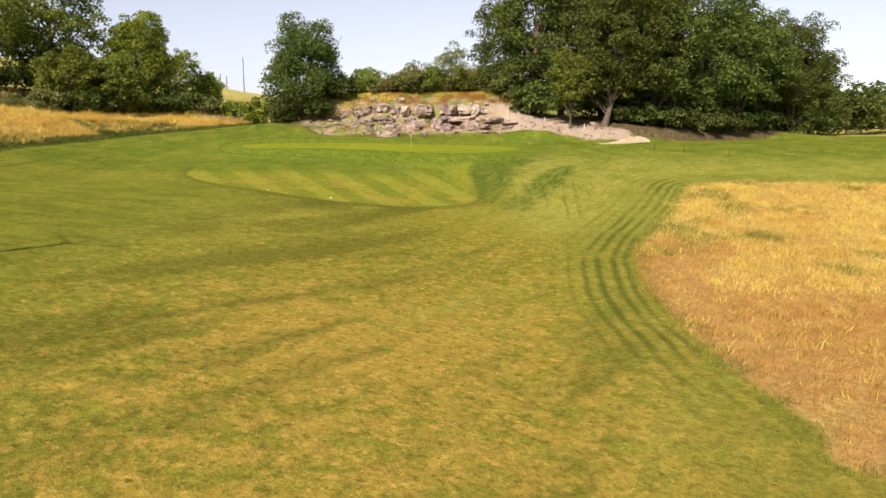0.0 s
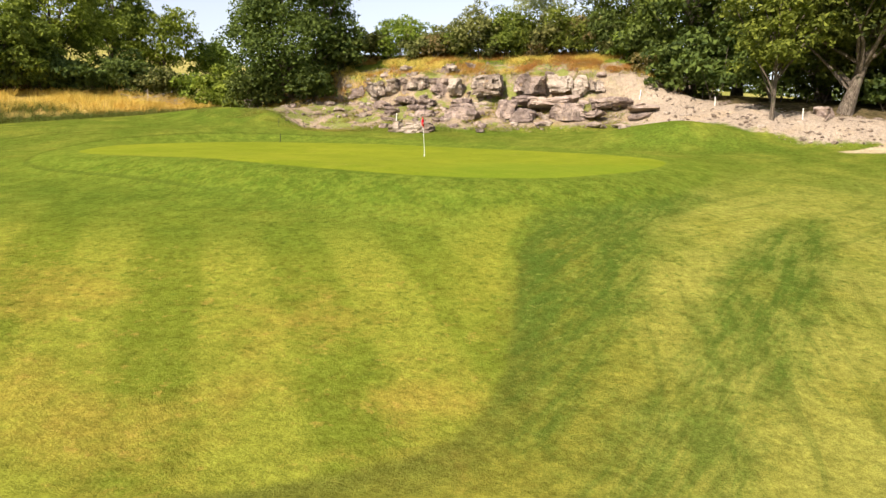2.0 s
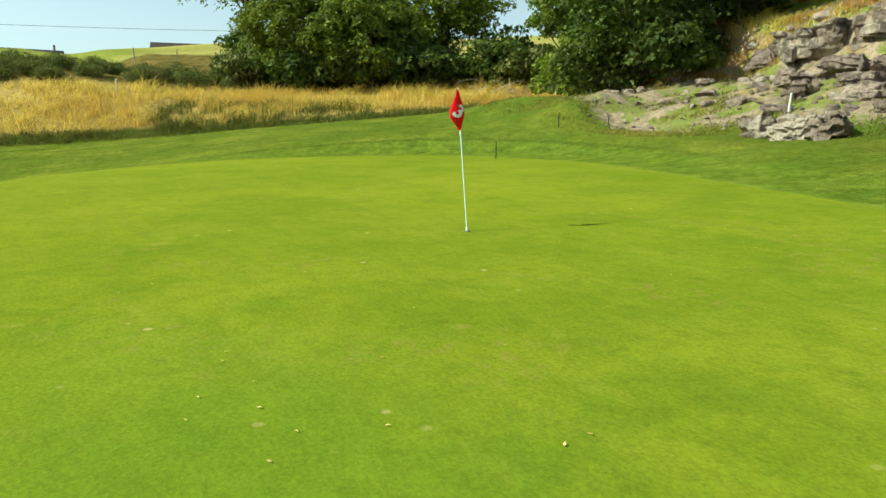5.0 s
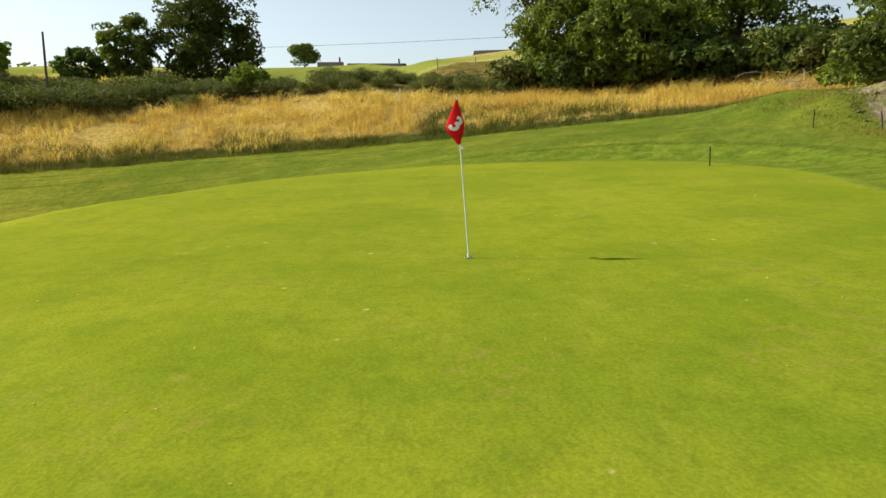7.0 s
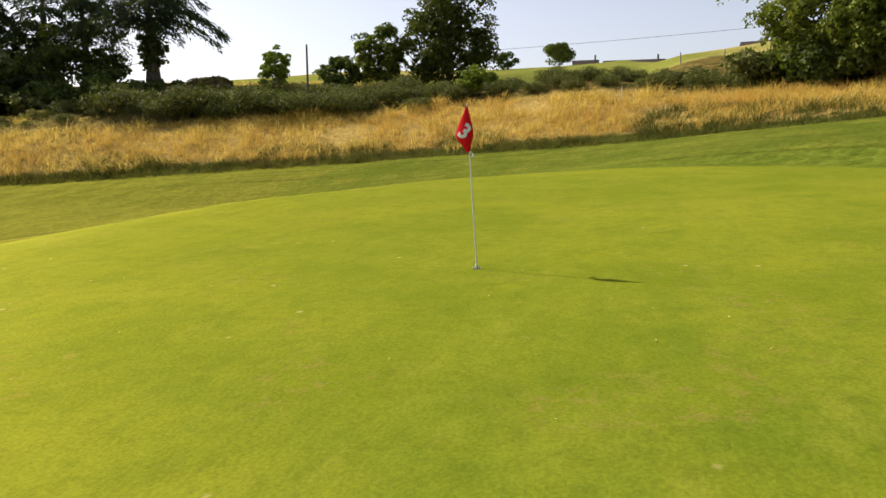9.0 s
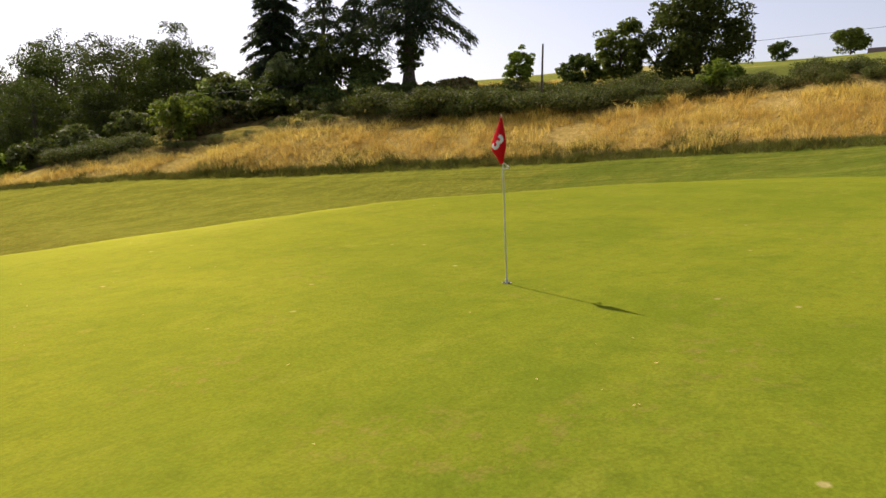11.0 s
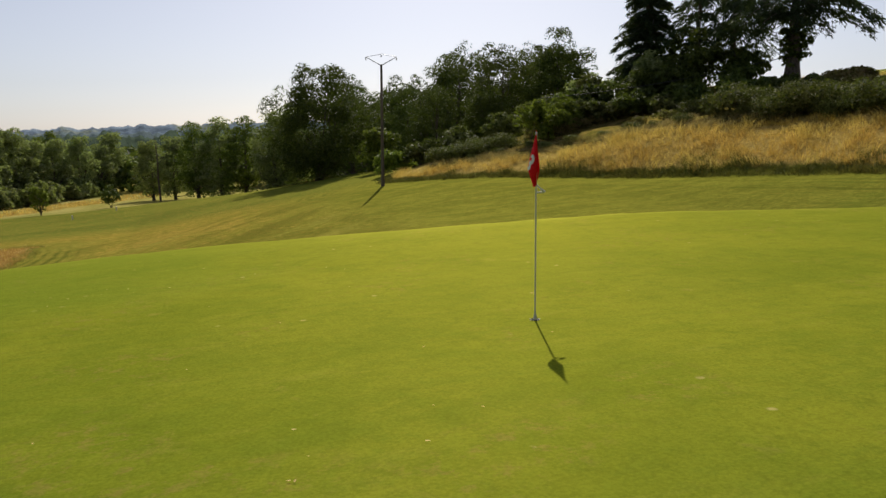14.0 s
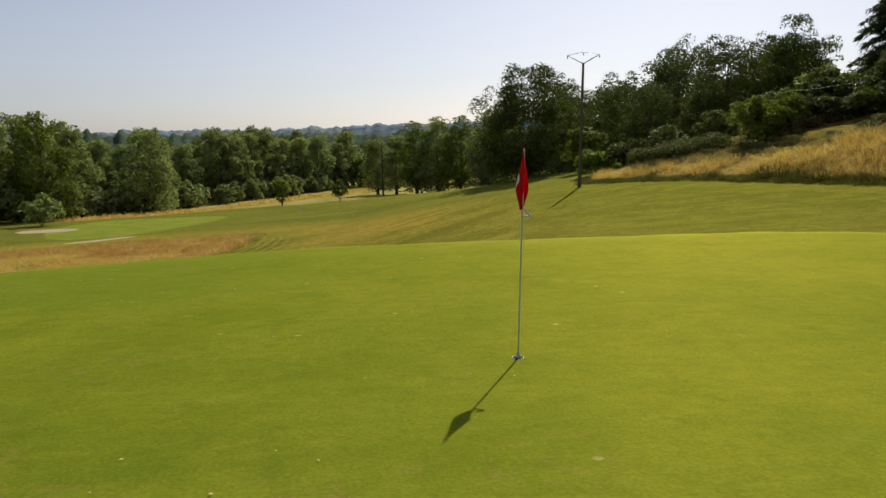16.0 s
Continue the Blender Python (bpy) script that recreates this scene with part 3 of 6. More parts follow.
def ground(x, y):
    x, y = np.asarray(x, float), np.asarray(y, float)
    h = [np.interp(y, FINE_Y, z) for _, z in LINES]
    z = h[0]
    for (a, _), (b, _), p, q in zip(LINES, LINES[1:], h, h[1:]):
        z = z + (q - p) * np.clip((x - a) / (b - a), 0, 1)
    # western bank and the field above it
    d = np.maximum(rough_edge(y) - x, 0)
    rise = np.interp(d, [0, 2, 12, 20, 34, 70, 150, 185, 230, 600], [0, 0.3, 1.9, 3.9, 8.2, 11.2, 15.5, 16.6, 14.5, 20])
    steep = np.interp(d, [0, 1.5, 5, 9, 12, 16, 22, 34, 70], [0, 0.6, 2.1, 3.4, 4.5, 5.2, 6.2, 8.2, 11.2])
    rise = rise + np.where(d < 70, steep - rise, 0) * np.interp(y, [18, 30, 38, 80, 93], [0, 0.45, 0.95, 1, 0.15])
    rise = rise + smooth_step(60, 150, d) * np.interp(y, [60, 77, 93, 190], [3.2, 2.8, -3.2, -1.5])
    rise = rise * (1 - 0.28 * smooth_step(58, 67, y) * (1 - smooth_step(80, 88, y)) * smooth_step(14, 28, d) * (1 - smooth_step(40, 110, d)))
    z = z + smooth_step(-120, -10, y) * rise * (1 - 0.45 * smooth_step(75, 100, y) * (1 - smooth_step(30, 90, d)))
    # northern bank: rock steps in the middle, a scree slope to the east
    n = np.maximum(y - bank_foot(x), 0)
    face = smooth_step(-25, -17, x) * (1 - smooth_step(7, 13, x))
    east = smooth_step(7, 13, x) * (1 - smooth_step(38, 60, x))
    z = z + face * np.interp(n, [0, 3, 5.5, 6.5, 9, 12, 20, 100], [0, 0.9, 1.7, 3.7, 4.7, 5.5, 5.7, 5.7])
    z = z + east * np.interp(n, [0, 2.5, 6, 15], [0, 1.3, 2.1, 2.6])
    z = z + 0.55 * np.exp(-((x - 8.0) / 3.0) ** 2 - ((y - 92.5) / 1.7) ** 2) + 1.35 * np.exp(-((x - 11.0) / 4.0) ** 2 - ((y - 90.6) / 1.9) ** 2) + 1.0 * smooth_step(-15.4, -18.4, x) * smooth_step(-30, -21.5, x) * np.exp(-((y - 97.1) / 2.4) ** 2)
    z = z + smooth_step(108, 190, y) * (5.8 - 4 * smooth_step(10, 70, x))
    z = z + 0.012 * np.maximum(np.minimum(x, 200) - 45, 0) * smooth_step(60, 100, y)
    # the raised putting green, with a bank in front of it
    if x.ndim:
        dl = distance_to(GREEN, x, y)
        rows = [np.interp(y, [70, 74, 78, 82, 90], v) for v in ((-0.1, 0.04, 0.09, 0.27, 0.47), (-0.16, 0.10, 0.05, 0.06, 0.46), (-0.55, -0.29, -0.15, 0.0, 0.42))]
        top = rows[0] + (rows[1] - rows[0]) * np.clip((x + 18) / 8, 0, 1) + (rows[2] - rows[1]) * np.clip((x + 10) / 14, 0, 1)
        z = z + (top - z) * smooth_step(3.4, -0.3, dl)
    # valley floor and the far ridges to the south
    r = np.hypot(x, y - 40)
    roll = np.sin(x / 310 + 0.7) + 0.7 * np.sin(x / 140 - y / 390) + 0.5 * np.sin(y / 230 + x / 520)
    z = z + smooth_step(350, 1500, r) * (smooth_step(100, -300, y) * 4 + smooth_step(-300, 100, y) * (8 + 3 * roll))
    return z


def ground_at(x, y):
    return float(ground(np.array([x]), np.array([y]))[0])


def rounded(points, n=8):
    """A closed curve through the points."""
    p = np.array(points, float)
    out = []
    for i in range(len(p)):
        a, b, c, d = (p[(i + k) % len(p)] for k in (-1, 0, 1, 2))
        for t in np.arange(n) / n:
            out.append(0.5 * (2 * b + (c - a) * t + (2 * a - 5 * b + 4 * c - d) * t * t + (3 * b - a - 3 * c + d) * t ** 3))
    return np.array(out)


def distance_to(poly, x, y):
    """Signed distance to a closed curve, negative inside."""
    best, inside = np.full(x.shape, 1e9), np.zeros(x.shape, bool)
    for (ax, ay), (bx, by) in zip(poly, np.roll(poly, -1, 0)):
        ex, ey = bx - ax, by - ay
        t = np.clip(((x - ax) * ex + (y - ay) * ey) / (ex * ex + ey * ey + 1e-9), 0, 1)
        best = np.minimum(best, (x - ax - t * ex) ** 2 + (y - ay - t * ey) ** 2)
        cross = ((ay > y) != (by > y)) & (x < (bx - ax) * (y - ay) / (by - ay + 1e-12) + ax)
        inside ^= cross
    return np.where(inside, -1, 1) * np.sqrt(best)


GREEN = rounded([(8.6, 80.4), (7.9, 83.2), (4.8, 85.6), (-0.2, 87.4), (-7.5, 89.9), (-13, 91.3), (-18.5, 89.4), (-21.5, 84.8), (-20.8, 79.2), (-18.2, 76.3), (-13, 74.5), (-8.4, 73.0), (-5, 72.2), (-2.1, 71.7), (-0.3, 71.5), (2.3, 72.0), (4.9, 73.4), (7.3, 76.3)])
APRON = rounded([(-20.6, 62.6), (-17.5, 58.7), (-13.4, 55.8), (-9.5, 54.3), (-6.8, 53.6), (-4.3, 53.5), (-1.9, 53.9), (0.1, 54.8), (2.0, 56.1), (3.1, 57.4), (3.5, 59.2), (3.5, 61.4), (3.3, 65.0), (3.2, 67.8), (3.6, 69.9), (4.4, 70.8), (6.4, 72.6), (9.5, 75.5), (12.0, 79), (11.5, 84), (6, 88.3), (-2, 90.4), (-8, 92.8), (-14, 94), (-20, 92.4), (-25, 86.5), (-25.5, 79), (-24.6, 74), (-21.8, 68)])
EAST_ROUGH = rounded([(11.6, 19.4), (11.3, 22.0), (10.7, 25.8), (10.5, 29.5), (10.5, 32.8), (10.8, 37.4), (11.5, 41.6), (13.0, 46.3), (15.3, 51.2), (17.9, 56.6), (20.0, 61.6), (22.3, 66.1), (26.9, 68.2), (33, 68.2), (42, 68.6), (60, 70), (70, 45), (60, 26), (40, 21), (22, 18)])
SCREE = rounded([(-26, 100.5), (-20, 97.5), (-15, 96.2), (-9, 96.6), (-3, 96.0), (3, 95.6), (7, 95.8), (11, 94), (15, 91), (19, 90.2), (23, 91.2), (23, 93.2), (19, 93.8), (15, 96.5), (12, 100.5), (7, 103.5), (-5, 104.0), (-15, 104), (-24, 104.5)])
GROVE_FLOOR = rounded([(8, 104), (12, 99.5), (15, 95.8), (19, 93.2), (24, 92.2), (32, 94.5), (42, 101), (52, 112), (50, 126), (20, 126), (6, 114)])
SAND = rounded([(18.3, 88.3), (20.5, 88.1), (23.5, 89.8), (25.6, 91.6), (24, 92.2), (20.5, 89.9)])
SAND_FAR = rounded([(27.2, 8.6), (28.4, 10.9), (31.6, 12.8), (33.6, 11.6), (31.2, 8.8), (28.6, 6.8)])
SAND_BEYOND = rounded([(47, -20), (52, -17), (56, -22), (52, -27), (48, -25)])
SWEPT = [rounded([(3.7, 58.0), (3.6, 60.2), (3.4, 61.6), (3.3, 63.2), (3.2, 65.2), (3.2, 67.6), (3.5, 69.5), (4.4, 70.6), (5.6, 71.9), (7.3, 73.5), (9.6, 75.0), (8.9, 72.8), (7.3, 69.9), (6.8, 66.2), (6.4, 63.3), (5.6, 60.3), (5.0, 57.6), (4.2, 56.8)]), rounded([(13.2, 73.1), (11.0, 70.8), (9.5, 68.0), (8.0, 64.4), (7.0, 61.0), (5.8, 58.5), (5.0, 55.8), (6.2, 55.0), (7.3, 55.6), (8.4, 59.0), (9.4, 60.8), (10.5, 63.9), (11.7, 67.0), (12.6, 70.0)])]
GREEN_FAR = rounded([(45, -8), (53, -30), (50, -50), (30, -44), (27.5, -17), (29.5, 3), (36, 4)])
STRAW_FAR = rounded([(66, -50), (58, -70), (50, -100), (30, -145), (10, -185), (3, -172), (20, -132), (36, -98), (48, -68), (58, -48)])
TEE_FAR = rounded([(14, -124), (3, -120), (0, -140), (12, -146)])


def mesh_of(name, verts, faces):
    """A mesh from arrays: verts n x 3, faces m x k."""
    me = bpy.data.meshes.new(name)
    verts, faces = np.asarray(verts, np.float32), np.asarray(faces, np.int32)
    k = faces.shape[1]
    me.vertices.add(len(verts))
    me.vertices.foreach_set("co", verts.ravel())
    me.loops.add(faces.size)
    me.loops.foreach_set("vertex_index", faces.ravel())
    me.polygons.add(len(faces))
    me.polygons.foreach_set("loop_start", np.arange(0, faces.size, k, dtype=np.int32))
    me.update(calc_edges=True)
    return me


def lines_of(lo, hi, step, reach, grow=1.12):
    out = list(np.arange(lo, hi + step / 2, step))
    s, a, b = step, lo, hi
    while a > -reach or b < reach:
        s = min(s * grow, 140)
        a, b = a - s, b + s
        out = [a] + out + [b]
    return np.array(out)


gx, gy = lines_of(-48, 34, 0.5, 3600), lines_of(12, 106, 0.5, 3600)
GX, GY = np.meshgrid(gx, gy)
GZ = ground(GX, GY)
dg = distance_to(GREEN, GX, GY)
near = np.exp(-((GX + 5) ** 2 + (GY - 60) ** 2) / 90 ** 2)
bumps = np.array([noise.noise((x * 0.35, y * 0.35, 0)) * 0.05 + noise.noise((x * 1.1, y * 1.1, 5)) * 0.018 for x, y in zip(GX.ravel(), GY.ravel())]).reshape(GX.shape)
d_scree = distance_to(SCREE, GX, GY)
stony = np.array([noise.noise((x * 0.8, y * 0.8, 9)) * 0.30 + noise.noise((x * 1.9, y * 1.9, 3)) * 0.14 for x, y in zip(GX.ravel(), GY.ravel())]).reshape(GX.shape)
GZ = GZ + bumps * near * smooth_step(0, 3, dg) + stony * smooth_step(0.5, -1.5, d_scree)
nx, ny = len(gx), len(gy)
idx = np.arange(nx * ny).reshape(ny, nx)
quads = np.stack([idx[:-1, :-1], idx[:-1, 1:], idx[1:, 1:], idx[1:, :-1]], -1).reshape(-1, 4)
ground_mesh = mesh_of("ground", np.stack([GX, GY, GZ], -1).reshape(-1, 3), quads)
west_in = np.where((GY > 9), rough_edge(GY) - GX, -20)
west_in = np.minimum(west_in, (106 - GY) * 0.7)
field_in = np.maximum(np.maximum(rough_edge(GY) - GX - 26, GY - 112), np.maximum(-90 - GY, GX - 90))
far_green = np.minimum(distance_to(GREEN_FAR, GX, GY), distance_to(TEE_FAR, GX, GY))
sandy = np.minimum(np.minimum(distance_to(SAND, GX, GY), distance_to(SAND_FAR, GX, GY)), distance_to(SAND_BEYOND, GX, GY))
FIELDS = dict((("green", dg), ("apron", distance_to(APRON, GX, GY)), ("east", np.minimum(distance_to(EAST_ROUGH, GX, GY), distance_to(STRAW_FAR, GX, GY))), ("west", west_in), ("scree", d_scree), ("sand", sandy), ("litter", distance_to(GROVE_FLOOR, GX, GY)), ("scrub", np.minimum(np.minimum(rough_edge(GY) - GX - np.interp(GY, [10, 20, 28, 36, 82, 92], [4.5, 5.5, 7.5, 10.5, 10.5, 15]), (112 - GY) * 0.8), np.interp(GY, [40, 56, 64, 82, 90], [46, 34, 25, 25, 58]) - (rough_edge(GY) - GX))), ("swept", np.minimum(distance_to(SWEPT[0], GX, GY), distance_to(SWEPT[1], GX, GY))), ("field", field_in), ("green_far", far_green)))
for key, value in FIELDS.items():
    ground_mesh.attributes.new(key, "FLOAT", "POINT").data.foreach_set("value", np.clip(value, -500, 500).astype(np.float32).ravel())
ground_mesh.polygons.foreach_set("use_smooth", [True] * len(quads))
ground_mesh.materials.append(TURF)
tagged(new("ground", ground_mesh), "mown golf turf with a bright putting green, striped fairway end and dry rough", "ground", kind="structure")


# ---- helpers for things ----
def part(name, me, material, parent, label=""):
    """One mesh under a thing or under a part."""
    if isinstance(me, bmesh.types.BMesh):
        data = bpy.data.meshes.new(name)
        me.to_mesh(data)
        me.free()
        me = data
    if not me.materials:
        me.materials.append(material)
    ob = new(name, me)
    ob.parent = parent
    return tagged(ob, label)


def thing(name, m, label, category, group=""):
    ob = new(name)
    ob.empty_display_size = 0.2
    ob.matrix_basis = m
    return tagged(ob, label, category, group)


def stand(x, y, turn=0.0, size=1.0, sink=0.0, lean=(0, 0)):
    return pose(x, y, ground_at(x, y) - sink, lean[0], lean[1], turn) @ Matrix.Diagonal((size, size, size, 1))


def join(pieces):
    """Joins (verts, faces) arrays."""
    vs, fs, base = [], [], 0
    for v, f in pieces:
        vs.append(v)
        fs.append(np.asarray(f) + base)
        base += len(v)
    return np.concatenate(vs), np.concatenate(fs)


def tube(points, radii, sides=7):
    """A tapered tube of quads along points."""
    p = np.asarray(points, float)
    out = []
    for i in range(len(p)):
        d = p[min(i + 1, len(p) - 1)] - p[max(i - 1, 0)]
        d = d / (np.linalg.norm(d) + 1e-9)
        u = np.cross(d, (0.31, 0.95, 0.05) if abs(d[2]) > 0.8 else (0, 0, 1))
        u /= np.linalg.norm(u)
        w = np.cross(d, u)
        a = np.arange(sides) / sides * 2 * math.pi
        out.append(p[i] + radii[i] * (np.cos(a)[:, None] * u + np.sin(a)[:, None] * w))
    v = np.concatenate(out)
    f = [(i * sides + k, i * sides + (k + 1) % sides, (i + 1) * sides + (k + 1) % sides, (i + 1) * sides + k) for i in range(len(p) - 1) for k in range(sides)]
    e = (len(p) - 1) * sides
    f += [(e + k, e + k + 1, e + sides - 2 - k, e + sides - 1 - k) for k in range(sides // 2 - 1)]
    return v, np.array(f)


def unit(v):
    return v / (np.linalg.norm(v, axis=-1, keepdims=True) + 1e-9)


def leaves(p, outward, size, rng, up=0.35, wild=0.9, slim=0.36):
    """Small pointed leaf sprays at the points p."""
    n = len(p)
    nrm = unit(0.55 * outward + wild * rng.normal(size=(n, 3)) * 0.6 + np.array((0, 0, up)))
    t = unit(np.cross(nrm, rng.normal(size=(n, 3))))
    b = np.cross(nrm, t)
    s = (size * rng.uniform(0.55, 1.4, n))[:, None]
    v = np.stack([p - t * s * 0.5 - b * s * slim, p - t * s * 0.35 + b * s * slim, p + t * s * 0.6], 1).reshape(-1, 3)
    return v, np.arange(3 * n).reshape(n, 3)


def clump_cloud(rng, centres, radii, count, size, squash=0.8, up=0.35):
    """Leaves on the shells of many small clumps."""
    k = rng.choice(len(centres), count, p=radii ** 2 / np.sum(radii ** 2))
    d = unit(rng.normal(size=(count, 3)))
    d[:, 2] = np.where(d[:, 2] < -0.5, -d[:, 2], d[:, 2])
    r = radii[k] * rng.uniform(0.45, 1.08, count) ** 0.6
    p = centres[k] + d * r[:, None] * np.array((1, 1, squash))
    return leaves(p, d, size, rng, up)


def crown_centres(rng, n, radius, low, high, pear=0.0, hollow=0.45):
    """Clump centres in an uneven crown between two heights."""
    d = unit(rng.normal(size=(n, 3)))
    q = rng.uniform(hollow, 1, n) ** 0.7
    off = rng.uniform(0, 100, 3)
    lobes = np.array([1 + 0.45 * noise.noise(Vector(v * 1.6 + off)) + 0.18 * noise.noise(Vector(v * 4.0 + off)) for v in d])
    q = np.minimum(q * lobes, 1.12)
    mid, half = (low + high) / 2, (high - low) / 2
    z = mid + half * d[:, 2] * q
    taper = 1 - pear * (z - low) / (high - low)
    return np.stack([radius * taper * d[:, 0] * q, radius * taper * d[:, 1] * q, z], 1)


def limb(rng, a, b, r0, r1, sag=0.0, segs=5, sides=6):
    t = np.linspace(0, 1, segs + 1)[:, None]
    p = a + (b - a) * t
    bend = rng.normal(size=3) * np.linalg.norm(b - a) * 0.06
    p = p + np.sin(t * math.pi) * (bend + np.array((0, 0, sag)))
    return tube(p, r0 + (r1 - r0) * t[:, 0] ** 0.8, sides)


def tree_meshes(seed, height, radius, base, count, leaf, clumps=70, pear=0.1, stems=1, girth=None, lean=(0, 0), spread=0.24):
    """Trunk with limbs, and crown, of a broadleaved tree."""
    rng = np.random.default_rng(seed)
    girth = girth or height * 0.022
    clumps = int(clumps * 2.6)
    c = crown_centres(rng, clumps, radius, base, height, pear)
    bow = np.clip(c[:, 2:3] / height, 0, 1)
    c[:, :2] += bow * np.array(lean)
    pieces = []
    for s in range(stems):
        foot = np.array((0, 0, -0.4)) + (rng.normal(size=3) * (0.5, 0.5, 0) if stems > 1 else 0)
        top = np.array((lean[0] * 0.8, lean[1] * 0.8, height * 0.82)) + rng.normal(size=3) * (radius * (0.35 if stems > 1 else 0.08), radius * (0.35 if stems > 1 else 0.08), 0)
        t = np.linspace(0, 1, 9)[:, None]
        spine = foot + (top - foot) * t + np.sin(t * 4 + s) * np.array((0.12, 0.08, 0)) * height * 0.05
        g0 = girth / stems ** 0.5
        rad = g0 * (1 - 0.85 * t[:, 0]) + g0 * 0.5 * np.exp(-t[:, 0] * 25)
        pieces.append(tube(spine, rad, 9))
        for k in rng.choice(clumps, min(clumps, 16 // stems + 3), replace=False):
            h = np.clip((c[k][2] - height * 0.18) / (height * 0.9), 0.14, 0.9) * rng.uniform(0.6, 0.95)
            i = h * 8
            at = spine[int(i)] + (spine[min(int(i) + 1, 8)] - spine[int(i)]) * (i % 1)
            pieces.append(limb(rng, at, c[k], g0 * (1 - 0.85 * h) * 0.55, 0.03, 0.1))
    trunk = mesh_of("trunk", *join(pieces))
    trunk.polygons.foreach_set("use_smooth", [True] * len(trunk.polygons))
    rr = radius * spread * 0.95 * rng.uniform(0.55, 1.25, clumps)
    crown = mesh_of("crown", *clump_cloud(rng, c, rr, count, leaf))
    return trunk, crown


def tree(seed, m, height, radius, base, count, leaf, material, label, group="", bark=None, name="tree", **shape):
    trunk, crown = tree_meshes(seed, height, radius, base, count, leaf, **shape)
    ob = thing(name, m, label, "tree", group)
    part("trunk", trunk, bark or BARK, ob)
    part("crown", crown, material, ob)
    return ob


def bush(seed, m, height, radius, count, leaf, material, label, group="", clumps=26, name="bush"):
    rng = np.random.default_rng(seed)
    c = crown_centres(rng, clumps, radius, height * 0.05, height, 0.15, 0.2)
    ob = thing(name, m, label, "bush", group)
    stems = [limb(rng, np.array((*rng.normal(size=2) * 0.15 * radius, -0.2)), c[k] * 0.9, 0.04, 0.012, 0, 4, 5) for k in range(7)]
    part("branchwork", mesh_of("branchwork", *join(stems)), BARK, ob)
    part("foliage", mesh_of("foliage", *clump_cloud(rng, c, radius * 0.30 * rng.uniform(0.7, 1.3, clumps), count, leaf, 0.8)), material, ob)
    return ob


def conifer(seed, m, height, radius, base, tiers, label, droop=0.25, flat=False, girth=0.5, group="", boughs=6, dense=1.0):
    """A cedar, pine or spruce: tiers of boughs with hanging needle sprays."""
    rng = np.random.default_rng(seed)
    spine = np.array([(0, 0, z) for z in np.linspace(-0.4, height, 9)]) + np.concatenate([rng.normal(size=(9, 2)) * 0.08, np.zeros((9, 1))], 1)
    pieces = [tube(spine, girth * (1 - 0.93 * np.linspace(0, 1, 9)) + girth * 0.4 * np.exp(-np.linspace(0, 9, 9)), 9)]
    vs = []
    for i in range(tiers):
        f = i / (tiers - 1)
        z = base + (height - base) * f + rng.normal() * 0.25
        reach = radius * ((1 - f) ** 0.75 if not flat else (1 - 0.8 * f ** 2.2) * (0.75 + 0.35 * math.sin(f * 9))) * rng.uniform(0.8, 1.1)
        turn = rng.uniform(0, 6.28)
        for k in range(boughs):
            a = turn + k * 6.28 / boughs + rng.normal() * 0.3
            L = max(reach * rng.uniform(0.45, 1.15), 0.3) + 0.2
            rise = 0.20 * L if flat else 0.10 * L
            ax = np.array((math.cos(a), math.sin(a), 0))
            root, tip = np.array((0, 0, z)), ax * L + np.array((0, 0, z - droop * L + rng.normal() * 0.2))
            pieces.append(limb(rng, root, tip, 0.10 * (1 - f) + 0.02, 0.012, rise, 5, 5))
            n = int(100 * L * dense) + 16
            t = rng.uniform(0.15 if flat else 0.05, 1.06, n)[:, None]
            q = root + (tip - root) * t + np.sin(np.clip(t, 0, 1) * math.pi) * np.array((0, 0, rise))
            side = np.array((-math.sin(a), math.cos(a), 0))
            q = q + side * rng.normal(size=(n, 1)) * L * 0.24 * (1.15 - 0.75 * t) - np.array((0, 0, 1)) * np.abs(rng.normal(size=(n, 1))) * (0.42 if flat else 0.2)
            d = unit(ax * 0.5 + side * rng.normal(size=(n, 1)) * 0.5 + np.array((0, 0, -0.55 if flat else -0.35)) + rng.normal(size=(n, 3)) * 0.25)
            w = unit(np.cross(d, rng.normal(size=(n, 3))))
            s = rng.uniform(0.25, 0.62, (n, 1))
            vs.append(np.stack([q - w * s * 0.17, q + w * s * 0.17, q + d * s * 1.25], 1).reshape(-1, 3))
    v = np.concatenate(vs)
    ob = thing("conifer", m, label, "tree", group)
    part("trunk", mesh_of("trunk", *join(pieces)), BARK, ob)
    part("crown", mesh_of("crown", v, np.arange(len(v)).reshape(-1, 3)), LEAF_CEDAR, ob)
    return ob


